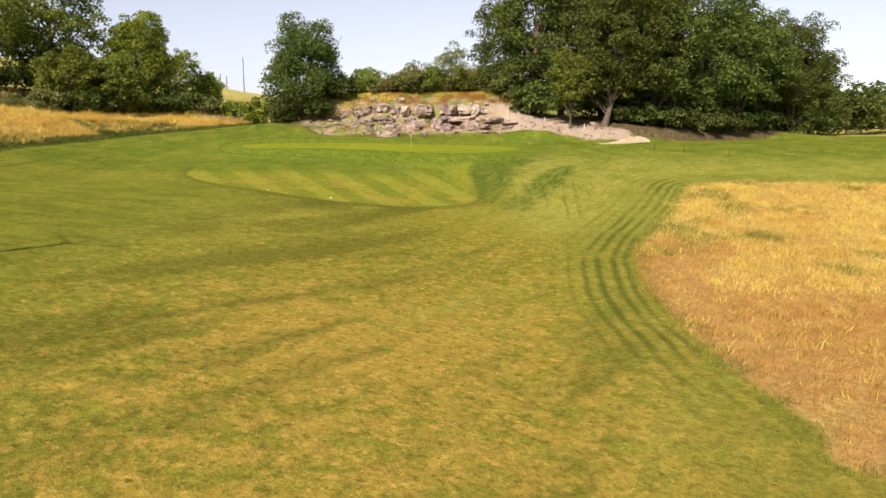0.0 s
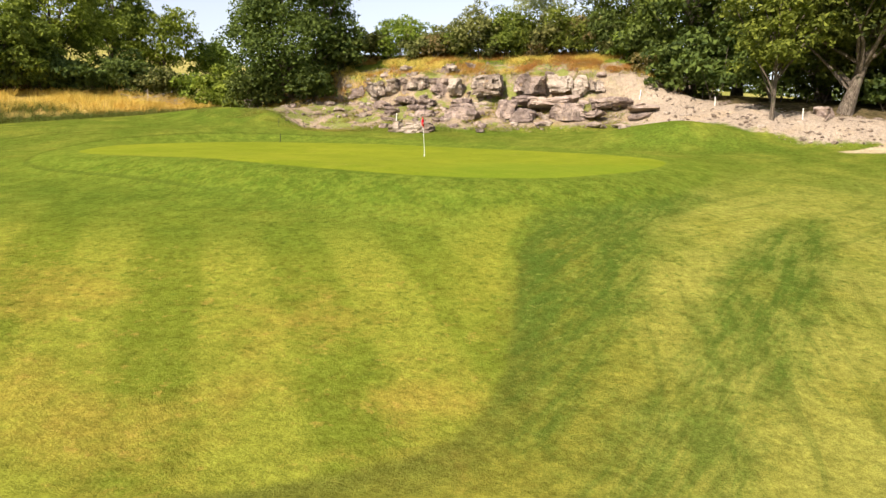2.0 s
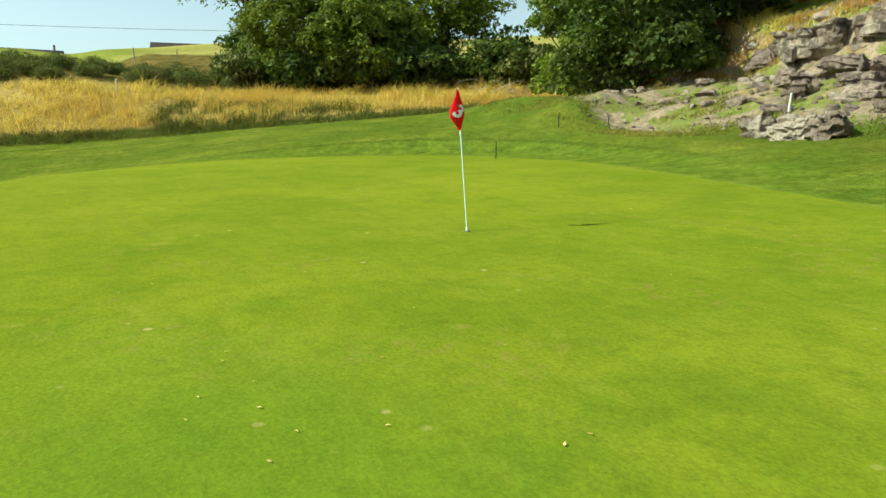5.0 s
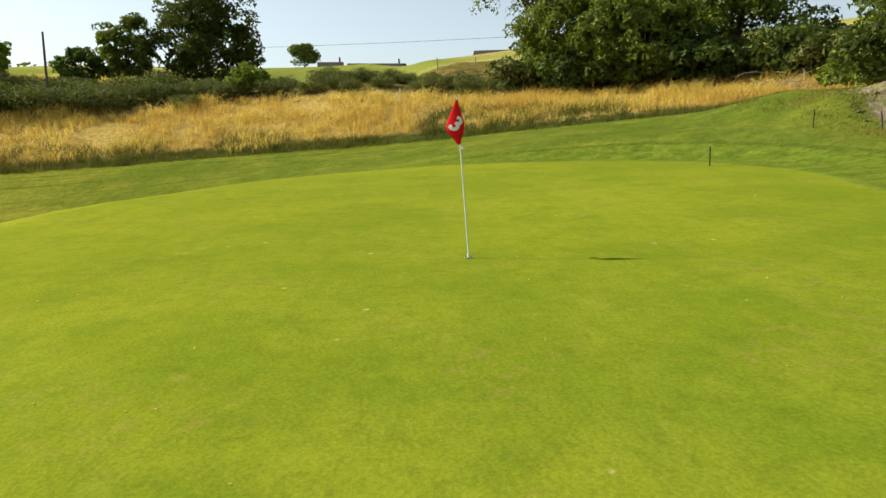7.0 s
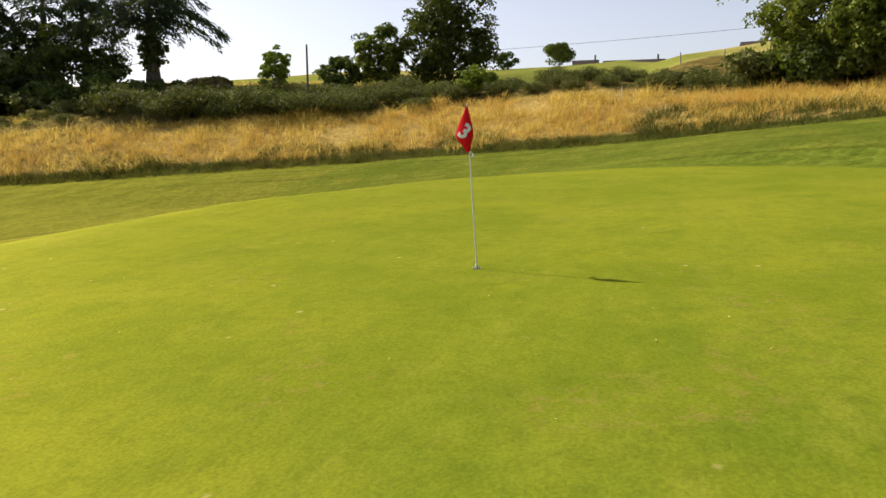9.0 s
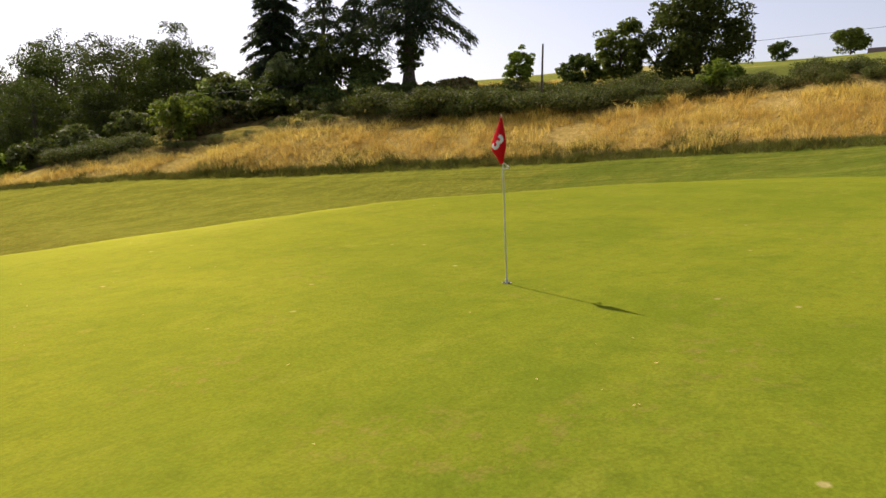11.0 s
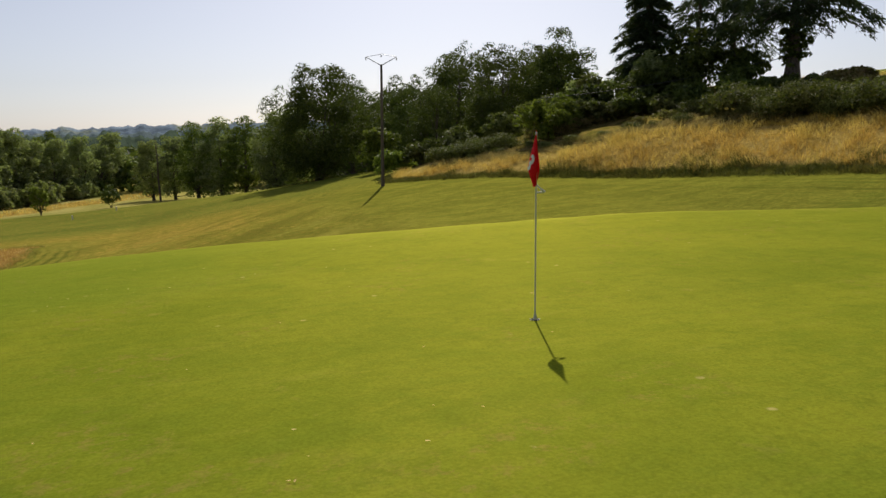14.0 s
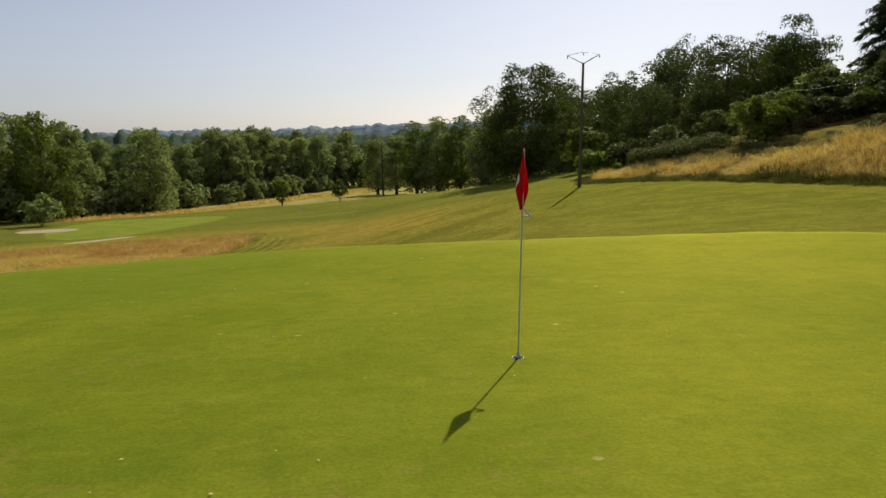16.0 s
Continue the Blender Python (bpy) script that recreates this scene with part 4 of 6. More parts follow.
def tufts(name, rng, x, y, per, height, width, material, label, spread=0.16, lean=0.45, drift=(0.18, 0.06)):
    """Tall grass: one object of many tufts of bent blades."""
    k = np.repeat(np.arange(len(x)), per)
    tall = height * (0.75 + 0.55 * patchy(x, y, 0.35, 21)) * rng.uniform(0.7, 1.25, len(x))
    sway = rng.normal(size=(len(x), 2)) * 0.42 + np.array(drift) * (1 + 1.2 * patchy(x, y, 0.12, 31))[:, None]
    n = len(k)
    off = rng.normal(size=(n, 2)) * spread
    px, py = x[k] + off[:, 0], y[k] + off[:, 1]
    h = tall[k] * rng.uniform(0.5, 1.2, n)
    a = rng.uniform(0, 6.28, n)
    side = np.stack([np.cos(a), np.sin(a), np.zeros(n)], 1) * (width * rng.uniform(0.6, 1.4, n))[:, None]
    bend = (off / spread * 0.30 + rng.normal(size=(n, 2)) * lean * 0.6 + sway[k]) * h[:, None]
    p = np.stack([px, py, ground(px, py) - 0.03], 1)
    midp = p + np.concatenate([bend * 0.35, (h * 0.62)[:, None]], 1)
    tip = p + np.concatenate([bend * 1.15, h[:, None]], 1)
    v = np.stack([p - side, p + side, midp - side * 0.8, midp + side * 0.8, tip], 1).reshape(-1, 3)
    b = 5 * np.arange(n)[:, None]
    f = np.concatenate([b + np.array((0, 1, 3)), b + np.array((0, 3, 2)), b + np.array((2, 3, 4))], 0)
    me = mesh_of(name, v, f)
    me.materials.append(material)
    return tagged(new(name, me), label, "grass", kind="stuff")


# ---- tall dry grass ----
rng = np.random.default_rng(11)


def scatter(n, x0, x1, y0, y1):
    return rng.uniform(x0, x1, n), rng.uniform(y0, y1, n)


def patchy(x, y, scale, off):
    return np.array([noise.noise((a * scale, b * scale, off)) for a, b in zip(x, y)])


x, y = scatter(25000, -64, -19, 9, 106)
d = rough_edge(y) - x
width_here = np.interp(y, [9, 20, 28, 36, 46, 60, 80, 93, 106], [2.6, 4.0, 6.0, 9.2, 9.8, 9.8, 9.0, 13, 11])
keep = (d > 1.3 + 1.2 * patchy(x, y, 0.4, 3)) & (d < width_here + 3 * patchy(x, y, 0.15, 2)) & (patchy(x, y, 0.22, 14) > -0.36)
tufts("dry_grass", rng, x[keep], y[keep], 10, 0.78, 0.0125, STRAW, "tall dry straw-coloured grass on the bank above the fairway")
keep = keep & (patchy(x, y, 0.3, 41) > -0.05) & (rng.uniform(0, 1, len(x)) < 0.6)
tufts("seed_heads", rng, x[keep], y[keep], 4, 1.05, 0.016, STRAW_RED, "reddish seed heads standing above the dry grass")
x, y = scatter(30000, -45, -18, 8, 104)
d = rough_edge(y) - x
keep = (d > -0.3) & (d < 1.3 + 1.0 * patchy(x, y, 0.3, 4))
tufts("green_verge", rng, x[keep], y[keep], 16, 0.44, 0.011, GRASS_TALL, "dark green uncut grass along the foot of the bank")
x, y = scatter(16000, -56, -20, 12, 99)
d = rough_edge(y) - x
green_here = patchy(x, y, 0.16, 6) + 0.75 * np.exp(-((y - 88) / 5) ** 2) + 0.2 * np.exp(-((y - 40) / 12) ** 2)
keep = (green_here > 0.30) & (d > 0.8) & (d < np.interp(y, [12, 30, 60, 80, 84, 95, 99], [2, 3, 3.5, 3, 6, 6, 4]) * np.clip(0.4 + 1.2 * green_here, 0.3, 1))
tufts("green_tussocks", rng, x[keep], y[keep], 14, 0.66, 0.012, GRASS_TALL, "dark green tussocks in the dry grass")
x, y = scatter(5000, -52, -26, 16, 46)
d = rough_edge(y) - x - np.interp(y, [16, 20, 28, 36, 46], [3.0, 3.8, 5.8, 8.8, 9.5])
keep = (d > 0) & (d < 6) & (patchy(x, y, 0.3, 19) > -0.2)
tufts("weeds", rng, x[keep], y[keep], 9, 0.6, 0.02, WEED_GREY, "low grey-brown weeds behind the dry grass")
x, y = scatter(7000, -84, -44, 26, 62)
d = rough_edge(y) - x
keep = (d > 15) & (d < 40) & (patchy(x, y, 0.16, 16) > 0.0)
tufts("bank_grass", rng, x[keep], y[keep], 7, 0.6, 0.02, STRAW_RED, "parched brown and orange grass on the upper bank")
x, y = scatter(22000, 10, 62, 19, 70)
d = distance_to(EAST_ROUGH, x, y)
keep = (d < -0.1 + 0.8 * patchy(x, y, 0.8, 1)) & (rng.uniform(0, 1, len(x)) < np.where(x > 40, 0.3, 0.98)) & ((x < 46) | (y < 40))
red = keep & (d > -4.0 + 5 * patchy(x, y, 0.12, 51) - 8 * (y < 36)) & (y < 47) & (rng.uniform(0, 1, len(x)) < 0.85)
keep = keep & ~red
tufts("dry_grass", rng, x[keep], y[keep], 8, 0.46, 0.0095, STRAW_RED, "tall golden dry grass beside the fairway", 0.2, 0.6)
pale = keep & (patchy(x, y, 0.33, 71) > 0.12) & (rng.uniform(0, 1, len(x)) < 0.6)
tufts("dry_grass", rng, x[pale], y[pale], 16, 0.48, 0.006, STRAW, "pale straw tussocks standing above the golden rough", 0.22, 0.7)
weedy = keep & (patchy(x, y, 0.28, 81) + 0.35 * np.exp(-((d + 2.5) / 2.0) ** 2) > 0.42) & (y > 40)
tufts("green_tussocks", rng, x[weedy], y[weedy], 10, 0.44, 0.011, GRASS_WEED, "olive weeds growing through the dry rough", 0.22, 0.6)
tufts("russet_grass", rng, x[red], y[red], 8, 0.36, 0.0095, RUSSET, "russet brown grass along the edge of the dry rough", 0.2, 0.6)
x, y = scatter(26000, 9, 34, 18, 72)
d = distance_to(EAST_ROUGH, x, y)
keep = (np.abs(d + 0.1) < 0.5 + 0.5 * patchy(x, y, 0.5, 61)) & (patchy(x, y, 1.1, 62) > -0.1)
tufts("edge_grass", rng, x[keep], y[keep], 7, 0.26, 0.009, GRASS_WEED, "green and dry grass mixing along the edge of the rough")
x, y = np.concatenate([rng.normal(36.0, 3.0, 90), rng.normal(21.3, 0.7, 90), rng.normal(16.2, 0.5, 18), rng.normal(26.5, 0.5, 18), rng.normal(13.6, 0.4, 8)]), np.concatenate([rng.normal(29.0, 2.2, 90), rng.normal(48.6, 0.7, 90), rng.normal(50.5, 0.4, 18), rng.normal(57, 0.5, 18), rng.normal(44, 0.6, 8)])
tufts("green_tussocks", rng, x, y, 12, 0.5, 0.013, GRASS_WEED, "green tussocks standing in the dry rough")
x, y = scatter(9000, 0, 70, -190, -45)
keep = distance_to(STRAW_FAR, x, y) < 0
tufts("dry_grass", rng, x[keep], y[keep], 5, 0.8, 0.06, STRAW, "band of dry grass below the tree belt", 0.4)
x, y = scatter(9000, -24, 12, 101.9, 108)
keep = patchy(x, y, 0.35, 8) > -0.22
rusty = keep & (patchy(x, y, 0.5, 18) > -0.05)
tufts("bank_grass", rng, x[keep & ~rusty], y[keep & ~rusty], 8, 0.40, 0.012, STRAW_RED, "parched golden grass on top of the rock bank")
tufts("bank_grass", rng, x[rusty], y[rusty], 8, 0.34, 0.012, RUSSET, "parched orange grass on top of the rock bank")
x, y = scatter(9000, -24, 9, 95.0, 102.6)
keep = patchy(x, y, 0.45, 12) > -0.12
tufts("ledge_grass", rng, x[keep], y[keep], 7, 0.15, 0.014, GRASS_WEED, "short green weeds between the stones of the bank")


# ---- rocks ----
def rock_mesh(seed, blocky, material, cuts_each=9):
    """An angular limestone block: planes struck off a cube, with bedding."""
    r = random.Random(seed)
    bm = bmesh.new()
    bmesh.ops.create_cube(bm, size=2.0)
    bmesh.ops.subdivide_edges(bm, edges=bm.edges[:], cuts=cuts_each, use_grid_fill=True)
    off = Vector((r.uniform(0, 90), r.uniform(0, 90), r.uniform(0, 90)))
    cuts = [(Vector((r.gauss(0, 1), r.gauss(0, 1), r.gauss(0.1, 0.6))).normalized(), r.uniform(0.70, 1.05)) for _ in range(7 if blocky > 0.8 else 16)]
    for v in bm.verts:
        p = v.co * blocky + v.co.normalized() * (1 - blocky) * 1.2
        for n, dist in cuts:
            k = p.dot(n) - dist * (1 + 0.25 * blocky)
            if k > 0:
                p = p - n * k * 0.95
        s = Vector((p.x, p.y, 0)).normalized() if p.length > 0.01 else Vector((1, 0, 0))
        bed = math.floor((p.z + noise.noise(p * 0.9 + off) * 0.25) * 2.6)
        p = p + s * (noise.noise(Vector((bed * 3.1, off.x, p.x * 0.8 + p.y * 0.8))) * 0.16)
        step = math.floor((p.x * 0.7 + p.y * 0.5 + noise.noise(p * 0.7 - off) * 0.5) * 2.0)
        p = p + Vector((0, 0, noise.noise(Vector((step * 2.3, off.y, bed * 1.3))) * 0.14))
        p = p + v.co.normalized() * (noise.noise(p * 3.2 + off) * 0.10 + noise.noise(p * 7 + off) * 0.07)
        v.co = p
    me = bpy.data.meshes.new("rock")
    bm.to_mesh(me)
    bm.free()
    me.materials.append(material)
    return me


STONES = [rock_mesh(30 + k, 0.6, (LIMESTONE, LIMESTONE_PALE)[k % 2], 4) for k in range(8)]


def crag(seed, x, y, z, w, d, h, turn, tilt, material, label, bed=0.30, joint=0.75, chop=9):
    """A standing limestone mass: struck planes, bedding steps, upright joints and a broken skin."""
    r = random.Random(seed)
    bm = bmesh.new()
    bmesh.ops.create_cube(bm, size=2.0)
    bmesh.ops.subdivide_edges(bm, edges=bm.edges[:], cuts=int(min(22, 9 + 4 * max(w, h))), use_grid_fill=True)
    off = Vector((r.uniform(0, 90), r.uniform(0, 90), r.uniform(0, 90)))
    cuts = [(Vector((r.gauss(0, 1), r.gauss(0, 1), r.gauss(0.2, 0.7))).normalized(), r.uniform(0.80, 1.15)) for _ in range(chop)]
    for v in bm.verts:
        p = v.co.copy()
        for n, dist in cuts:
            k = p.dot(n) - dist
            if k > 0:
                p = p - n * k
        out = Vector((p.x, p.y, 0.25 * p.z))
        out = out.normalized() if out.length > 0.01 else Vector((0, 0, 1))
        p = Vector((p.x * w / 2, p.y * d / 2, p.z * h / 2))
        warp = noise.noise(p * 0.7 + off)
        layer = math.floor((p.z + warp * 0.22) / bed)
        column = math.floor((p.x + 0.6 * p.y + warp * 0.4) / joint)
        p = p + out * (noise.noise(Vector((layer * 3.7 + 0.3, off.x, off.y))) * 0.16 + noise.noise(Vector((layer * 5.1, column * 4.3 + 0.4, off.z))) * 0.26)
        p.z += noise.noise(Vector((column * 3.3 + 0.5, off.y, 1.7))) * 0.20
        p = p + out * (noise.noise(p * 2.1 + off) * 0.12 + noise.noise(p * 5.3 - off) * 0.07 + noise.noise(p * 12.0 + off) * 0.03)
        v.co = p
    me = bpy.data.meshes.new("rock")
    bm.to_mesh(me)
    bm.free()
    me.materials.append(material)
    return rock(me, x, y, z, 1, 1, 1, turn, tilt, label)


def rock(me, x, y, z, sx, sy, sz, turn, tilt, label, group="limestone outcrop"):
    ob = new("limestone_rock", me)
    ob.matrix_basis = pose(x, y, z, tilt, tilt * 0.4, turn) @ Matrix.Diagonal((sx, sy, sz, 1))
    return tagged(ob, label, "rock", group)


R = random.Random(5)
# the upper face: squared blocks standing on the bank, with grassy gaps
UPPER = ((-11.6, 101.9, 4.75, 1.5, 1.4, 1.3), (-10.2, 102.0, 4.85, 1.2, 1.5, 1.5), (-9.2, 102.2, 4.95, 0.9, 1.5, 1.4), (-8.0, 102.0, 5.05, 1.6, 1.4, 1.2), (-6.5, 101.6, 4.95, 1.35, 1.4, 1.55), (-5.1, 101.0, 4.85, 1.1, 1.5, 1.55), (-2.5, 100.7, 5.05, 2.1, 1.5, 1.9), (0.7, 100.3, 5.0, 2.4, 1.6, 1.5), (3.0, 100.6, 4.95, 1.7, 1.4, 1.4), (4.4, 100.6, 4.95, 1.1, 1.3, 1.8), (5.6, 101.0, 4.9, 1.1, 1.2, 1.0), (-3.8, 101.5, 4.3, 0.9, 0.9, 0.6), (-13.2, 102.6, 4.4, 1.3, 1.3, 1.2), (-14.6, 103.2, 3.9, 1.2, 1.2, 1.0))
for i, (x, y, z, w, d, h) in enumerate(UPPER):
    crag(400 + i, x, y, z - 0.1 * h, 0.98 * w, d, 0.82 * h, R.uniform(-9, 9), R.uniform(-4, 3), (LIMESTONE_PALE, LIMESTONE)[i in (4, 7, 12)], "square pale limestone block in the upper rock face", 0.34, 0.6, 6)
# stepped ledges below the face
for i, (x, y, z, w, d, h, tilt) in enumerate(((-10.6, 100.2, 3.25, 1.7, 1.0, 0.75, -6), (-8.9, 100.4, 3.55, 1.9, 1.0, 0.7, -4), (-7.0, 100.2, 3.55, 1.6, 0.9, 0.5, -6), (-12.3, 100.9, 3.1, 1.5, 1.0, 0.6, -8), (-9.6, 99.2, 2.85, 1.2, 0.8, 0.5, -6), (-7.6, 99.1, 2.95, 1.3, 0.8, 0.6, -6), (-6.9, 98.2, 2.55, 1.5, 0.8, 0.55, -6), (-9.4, 97.9, 2.25, 1.7, 0.8, 0.35, -6), (-4.4, 99.7, 3.5, 1.5, 0.9, 0.55, -6), (-15.2, 101.4, 3.0, 1.6, 1.1, 0.7, -10), (-16.9, 100.9, 2.6, 1.7, 1.0, 0.45, -12), (-14.0, 100.2, 2.75, 1.2, 0.8, 0.35, -10), (2.6, 98.6, 3.55, 4.2, 1.2, 0.7, -8), (6.6, 98.5, 3.45, 3.2, 1.3, 0.75, -9), (0.3, 98.9, 3.6, 2.2, 1.0, 0.6, -8), (5.4, 97.0, 2.6, 2.0, 1.0, 0.5, -10), (8.8, 97.6, 3.1, 2.2, 1.2, 0.45, -10))):
    crag(430 + i, x, y, z, 0.88 * w, d, 0.80 * h, R.uniform(-12, 12), tilt, LIMESTONE, "weathered limestone ledge on the bank", 0.2, 0.8, 8)
# large boulders above the turf
for i, (x, y, z, w, d, h, turn) in enumerate(((-3.9, 98.0, 2.55, 2.9, 1.7, 1.75, -12), (-0.9, 98.0, 2.8, 1.9, 1.5, 1.9, 14), (0.6, 97.3, 2.35, 2.2, 1.5, 1.5, -8), (3.5, 97.3, 2.55, 3.0, 1.8, 1.7, 8), (2.0, 96.3, 1.85, 1.3, 0.9, 0.5, 20), (5.6, 95.6, 1.75, 1.4, 0.9, 0.45, -10), (7.2, 95.6, 1.7, 1.7, 0.8, 0.3, 6), (-2.2, 94.7, 1.4, 0.9, 0.6, 0.42, 15), (8.4, 96.5, 2.4, 1.8, 1.1, 0.5, 0))):
    crag(460 + i, x, y + 0.15, z + 0.06 * h, 0.78 * w, d, 0.74 * h, turn, -8, LIMESTONE, "large grey limestone boulder lying on the bank", 0.42, 1.1, 14)
# low jagged outcrop in the turf
for i, (x, y, z, w, d, h, turn) in enumerate(((-8.15, 95.25, 1.42, 1.15, 0.9, 0.75, 25), (-7.0, 95.1, 1.42, 1.5, 0.9, 0.85, -14), (-5.95, 95.1, 1.5, 0.95, 0.8, 0.6, 18))):
    crag(480 + i, x, y, z, w, d, h, turn, -10, LIMESTONE_PALE, "pale limestone outcrop rising from the turf", 0.16, 0.35, 12)
# a small stack of stones high on the bank
for i, (x, y, z, w, h) in enumerate(((-6.2, 102.6, 6.1, 0.9, 0.5), (-5.8, 102.8, 6.5, 0.7, 0.4), (-5.4, 102.5, 6.2, 0.6, 0.4), (-9.6, 103.4, 6.3, 0.6, 0.3), (-4.2, 103.2, 6.5, 0.7, 0.35))):
    crag(490 + i, x, y, z, w, 0.6, h, R.uniform(-20, 20), 0, LIMESTONE_PALE, "small limestone block on top of the rock face", 0.2, 0.5, 8)
crag(497, -23.75, 104.4, 3.75, 1.0, 0.8, 0.95, 10, 4, LIMESTONE_PALE, "white limestone block beside a leafy bush")
crag(498, 19.0, 93.6, ground_at(19, 93.6) + 0.2, 1.0, 1.0, 0.8, 40, 0, LIMESTONE, "grey boulder at the foot of a leaning tree")
for i in range(90):
    x = R.uniform(-20, 22)
    y = float(bank_foot(x)) + R.uniform(0.6, 5.0) * (1 if x < 10 else 0.7)
    s = R.uniform(0.10, 0.30) * (0.6 if x > 8 else 1)
    rock(STONES[1 + 2 * R.randrange(4) if x > 8 else R.randrange(8)], x, y, ground_at(x, y) + s * 0.1, s * 1.3, s, s * 0.7, R.uniform(0, 360), R.uniform(-15, 15), "loose limestone stone on the scree", "loose stones")
for i in range(80):
    x = R.uniform(-15, 7.5)
    n = R.choice((R.uniform(4.4, 5.6), R.uniform(5.6, 7.0), R.uniform(2.0, 4.4)))
    y = float(bank_foot(x)) + n
    s = R.uniform(0.10, 0.28)
    rock(STONES[R.randrange(8)], x, y, ground_at(x, y) + s * 0.1, s * 1.4, s * 0.8, s * R.uniform(0.5, 1.0), R.uniform(-30, 30), R.uniform(-10, 10), "broken limestone block wedged in the rock face", "wedged stones")
# rubble
pieces = []
oct_v = np.array([(1, 0, 0), (0, 1, 0), (-1, 0, 0), (0, -1, 0), (0, 0, 1), (0, 0, -1)], float)
oct_f = np.array([(0, 1, 4), (1, 2, 4), (2, 3, 4), (3, 0, 4), (1, 0, 5), (2, 1, 5), (3, 2, 5), (0, 3, 5)])
x, y = scatter(9000, -26, 40, 89, 106)
keep = distance_to(SCREE, x, y) < 0.3
x, y = x[keep], y[keep]
z = ground(x, y)
for a, b, c in zip(x, y, z):
    s = 0.03 + 0.11 * rng.uniform() ** 3
    pieces.append((oct_v * rng.uniform(0.6, 1.3, (6, 3)) * s * (1.2, 1.0, 0.7) + (a, b, c + 0.02), oct_f))
rubble = mesh_of("rubble", *join(pieces))
rubble.materials.append(LIMESTONE_PALE)
tagged(new("rubble", rubble), "broken limestone rubble on the bare slope", "stones", kind="stuff")


# ---- trees round the green ----
tree(21, stand(-19.0, 103.2), 12.6, 6.4, -1.2, 42000, 0.25, LEAF_DARK, "dense dark green tree at the end of the rock bank", clumps=90, stems=3, spread=0.25, pear=0.40)
for i, (x, y, h, r) in enumerate(((-21.6, 101.6, 3.6, 2.4), (-17.2, 101.4, 3.2, 2.2), (-23.6, 105.4, 4.2, 2.6), (-15.0, 103.6, 3.4, 2.0))):
    bush(25 + i, stand(x, y), h, r, 4200, 0.26, LEAF_DARK, "dark leafy bush at the foot of the dense tree", "dark tree skirt", 40)
bush(22, stand(-25.2, 103.6), 3.6, 2.6, 4200, 0.30, LEAF_LIGHT, "bright large-leaved bush beside the dark tree")
for i, (x, y, h, r, b, mat, lab) in enumerate((
        (-46.5, 94.6, 7.6, 4.6, 0.1, LEAF_OAK, "light green ash tree with thin stems behind the dry grass"),
        (-42.0, 97.5, 7.2, 4.0, 0.2, LEAF_OAK, "green ash tree with thin stems behind the dry grass"),
        (-43.0, 105.0, 12.5, 5.2, 1.4, LEAF_LIGHT, "tall light green ash tree behind the dry grass"),
        (-52.0, 125.0, 13.0, 5.0, 1.4, LEAF_OAK, "tall oak at the edge of the upper field"),
        (-47.0, 128.0, 9.0, 4.4, 1.2, LEAF_LIGHT, "thin light green tree at the edge of the field"),
        (-43.5, 134.0, 5.6, 3.4, 0.6, LEAF_OAK, "low tree standing in the upper field"))):
    tree(30 + i, stand(x, y), h, r, b, (26000, 22000, 26000, 22000, 9000, 6000)[i], (0.25, 0.25, 0.26, 0.30, 0.30, 0.34)[i], mat, lab, "trees above the dry bank", stems=2 if i in (0, 1, 2) else 1, clumps=80, spread=0.21)
tree(39, stand(-57.0, 93.5), 14.0, 6.0, 5.0, 15000, 0.28, LEAF_OAK, "oak with high spreading boughs above the hedge", "trees above the dry bank", clumps=70, girth=0.34)
tree(38, stand(-53.5, 102.0), 17.5, 7.2, 1.2, 28000, 0.33, LEAF_OAK, "large spreading oak at the corner of the field", clumps=110, girth=0.55, spread=0.2)
for i, (x, y, h, r, mat) in enumerate(((-45.0, 93.0, 2.6, 2.4, LEAF_DARK), (-42.5, 96.5, 3.0, 2.6, LEAF_DARK), (-40.5, 99.5, 3.0, 2.6, LEAF_DARK), (-38.0, 102.0, 3.0, 2.6, LEAF_DARK), (-35.5, 104.5, 3.0, 2.6, LEAF_DARK), (-33.0, 105.5, 2.6, 2.4, LEAF_BRAMBLE), (-30.5, 106.5, 2.6, 2.4, LEAF_LIGHT), (-28.0, 106.5, 2.8, 2.4, LEAF_BRAMBLE), (-47.5, 90.0, 2.4, 2.4, LEAF_BRAMBLE), (-43.0, 101.0, 4.0, 3.0, LEAF_DARK), (-38.0, 107.0, 4.0, 3.0, LEAF_DARK), (-48.5, 97.0, 3.5, 3.0, LEAF_DARK), (-22.5, 107.5, 4.0, 3.0, LEAF_OAK))):
    bush(240 + i, stand(x, y), h, r, 2400, 0.31, mat, "dark undergrowth behind the dry grass", "bank undergrowth", 34)
# grove east of the rocks
tree(41, stand(20.3, 94.2), 18.5, 6.6, 1.2, 46000, 0.27, LEAF_GROVE, "tall oak with a leaning brown trunk below the slope", "grove", BARK, lean=(4.5, 1.5), girth=0.36, clumps=100, spread=0.21)
tree(42, stand(15.8, 92.4), 9.5, 3.0, 2.6, 6500, 0.25, LEAF_OAK, "slender young tree with bright leaves in front of the grove", "grove", BARK, girth=0.14, clumps=44)
GROVE = [tree(50 + i, stand(x, y), h, r, b, 25000, 0.31, LEAF_GROVE, "tall dense oak in the grove", "grove", clumps=100, spread=0.21) for i, (x, y, h, r, b) in enumerate(((12.5, 104.0, 20.5, 6.6, 0.2), (27.5, 98.5, 19.0, 6.8, 0.3), (34.5, 101.5, 20.0, 7.0, 0.2)))]
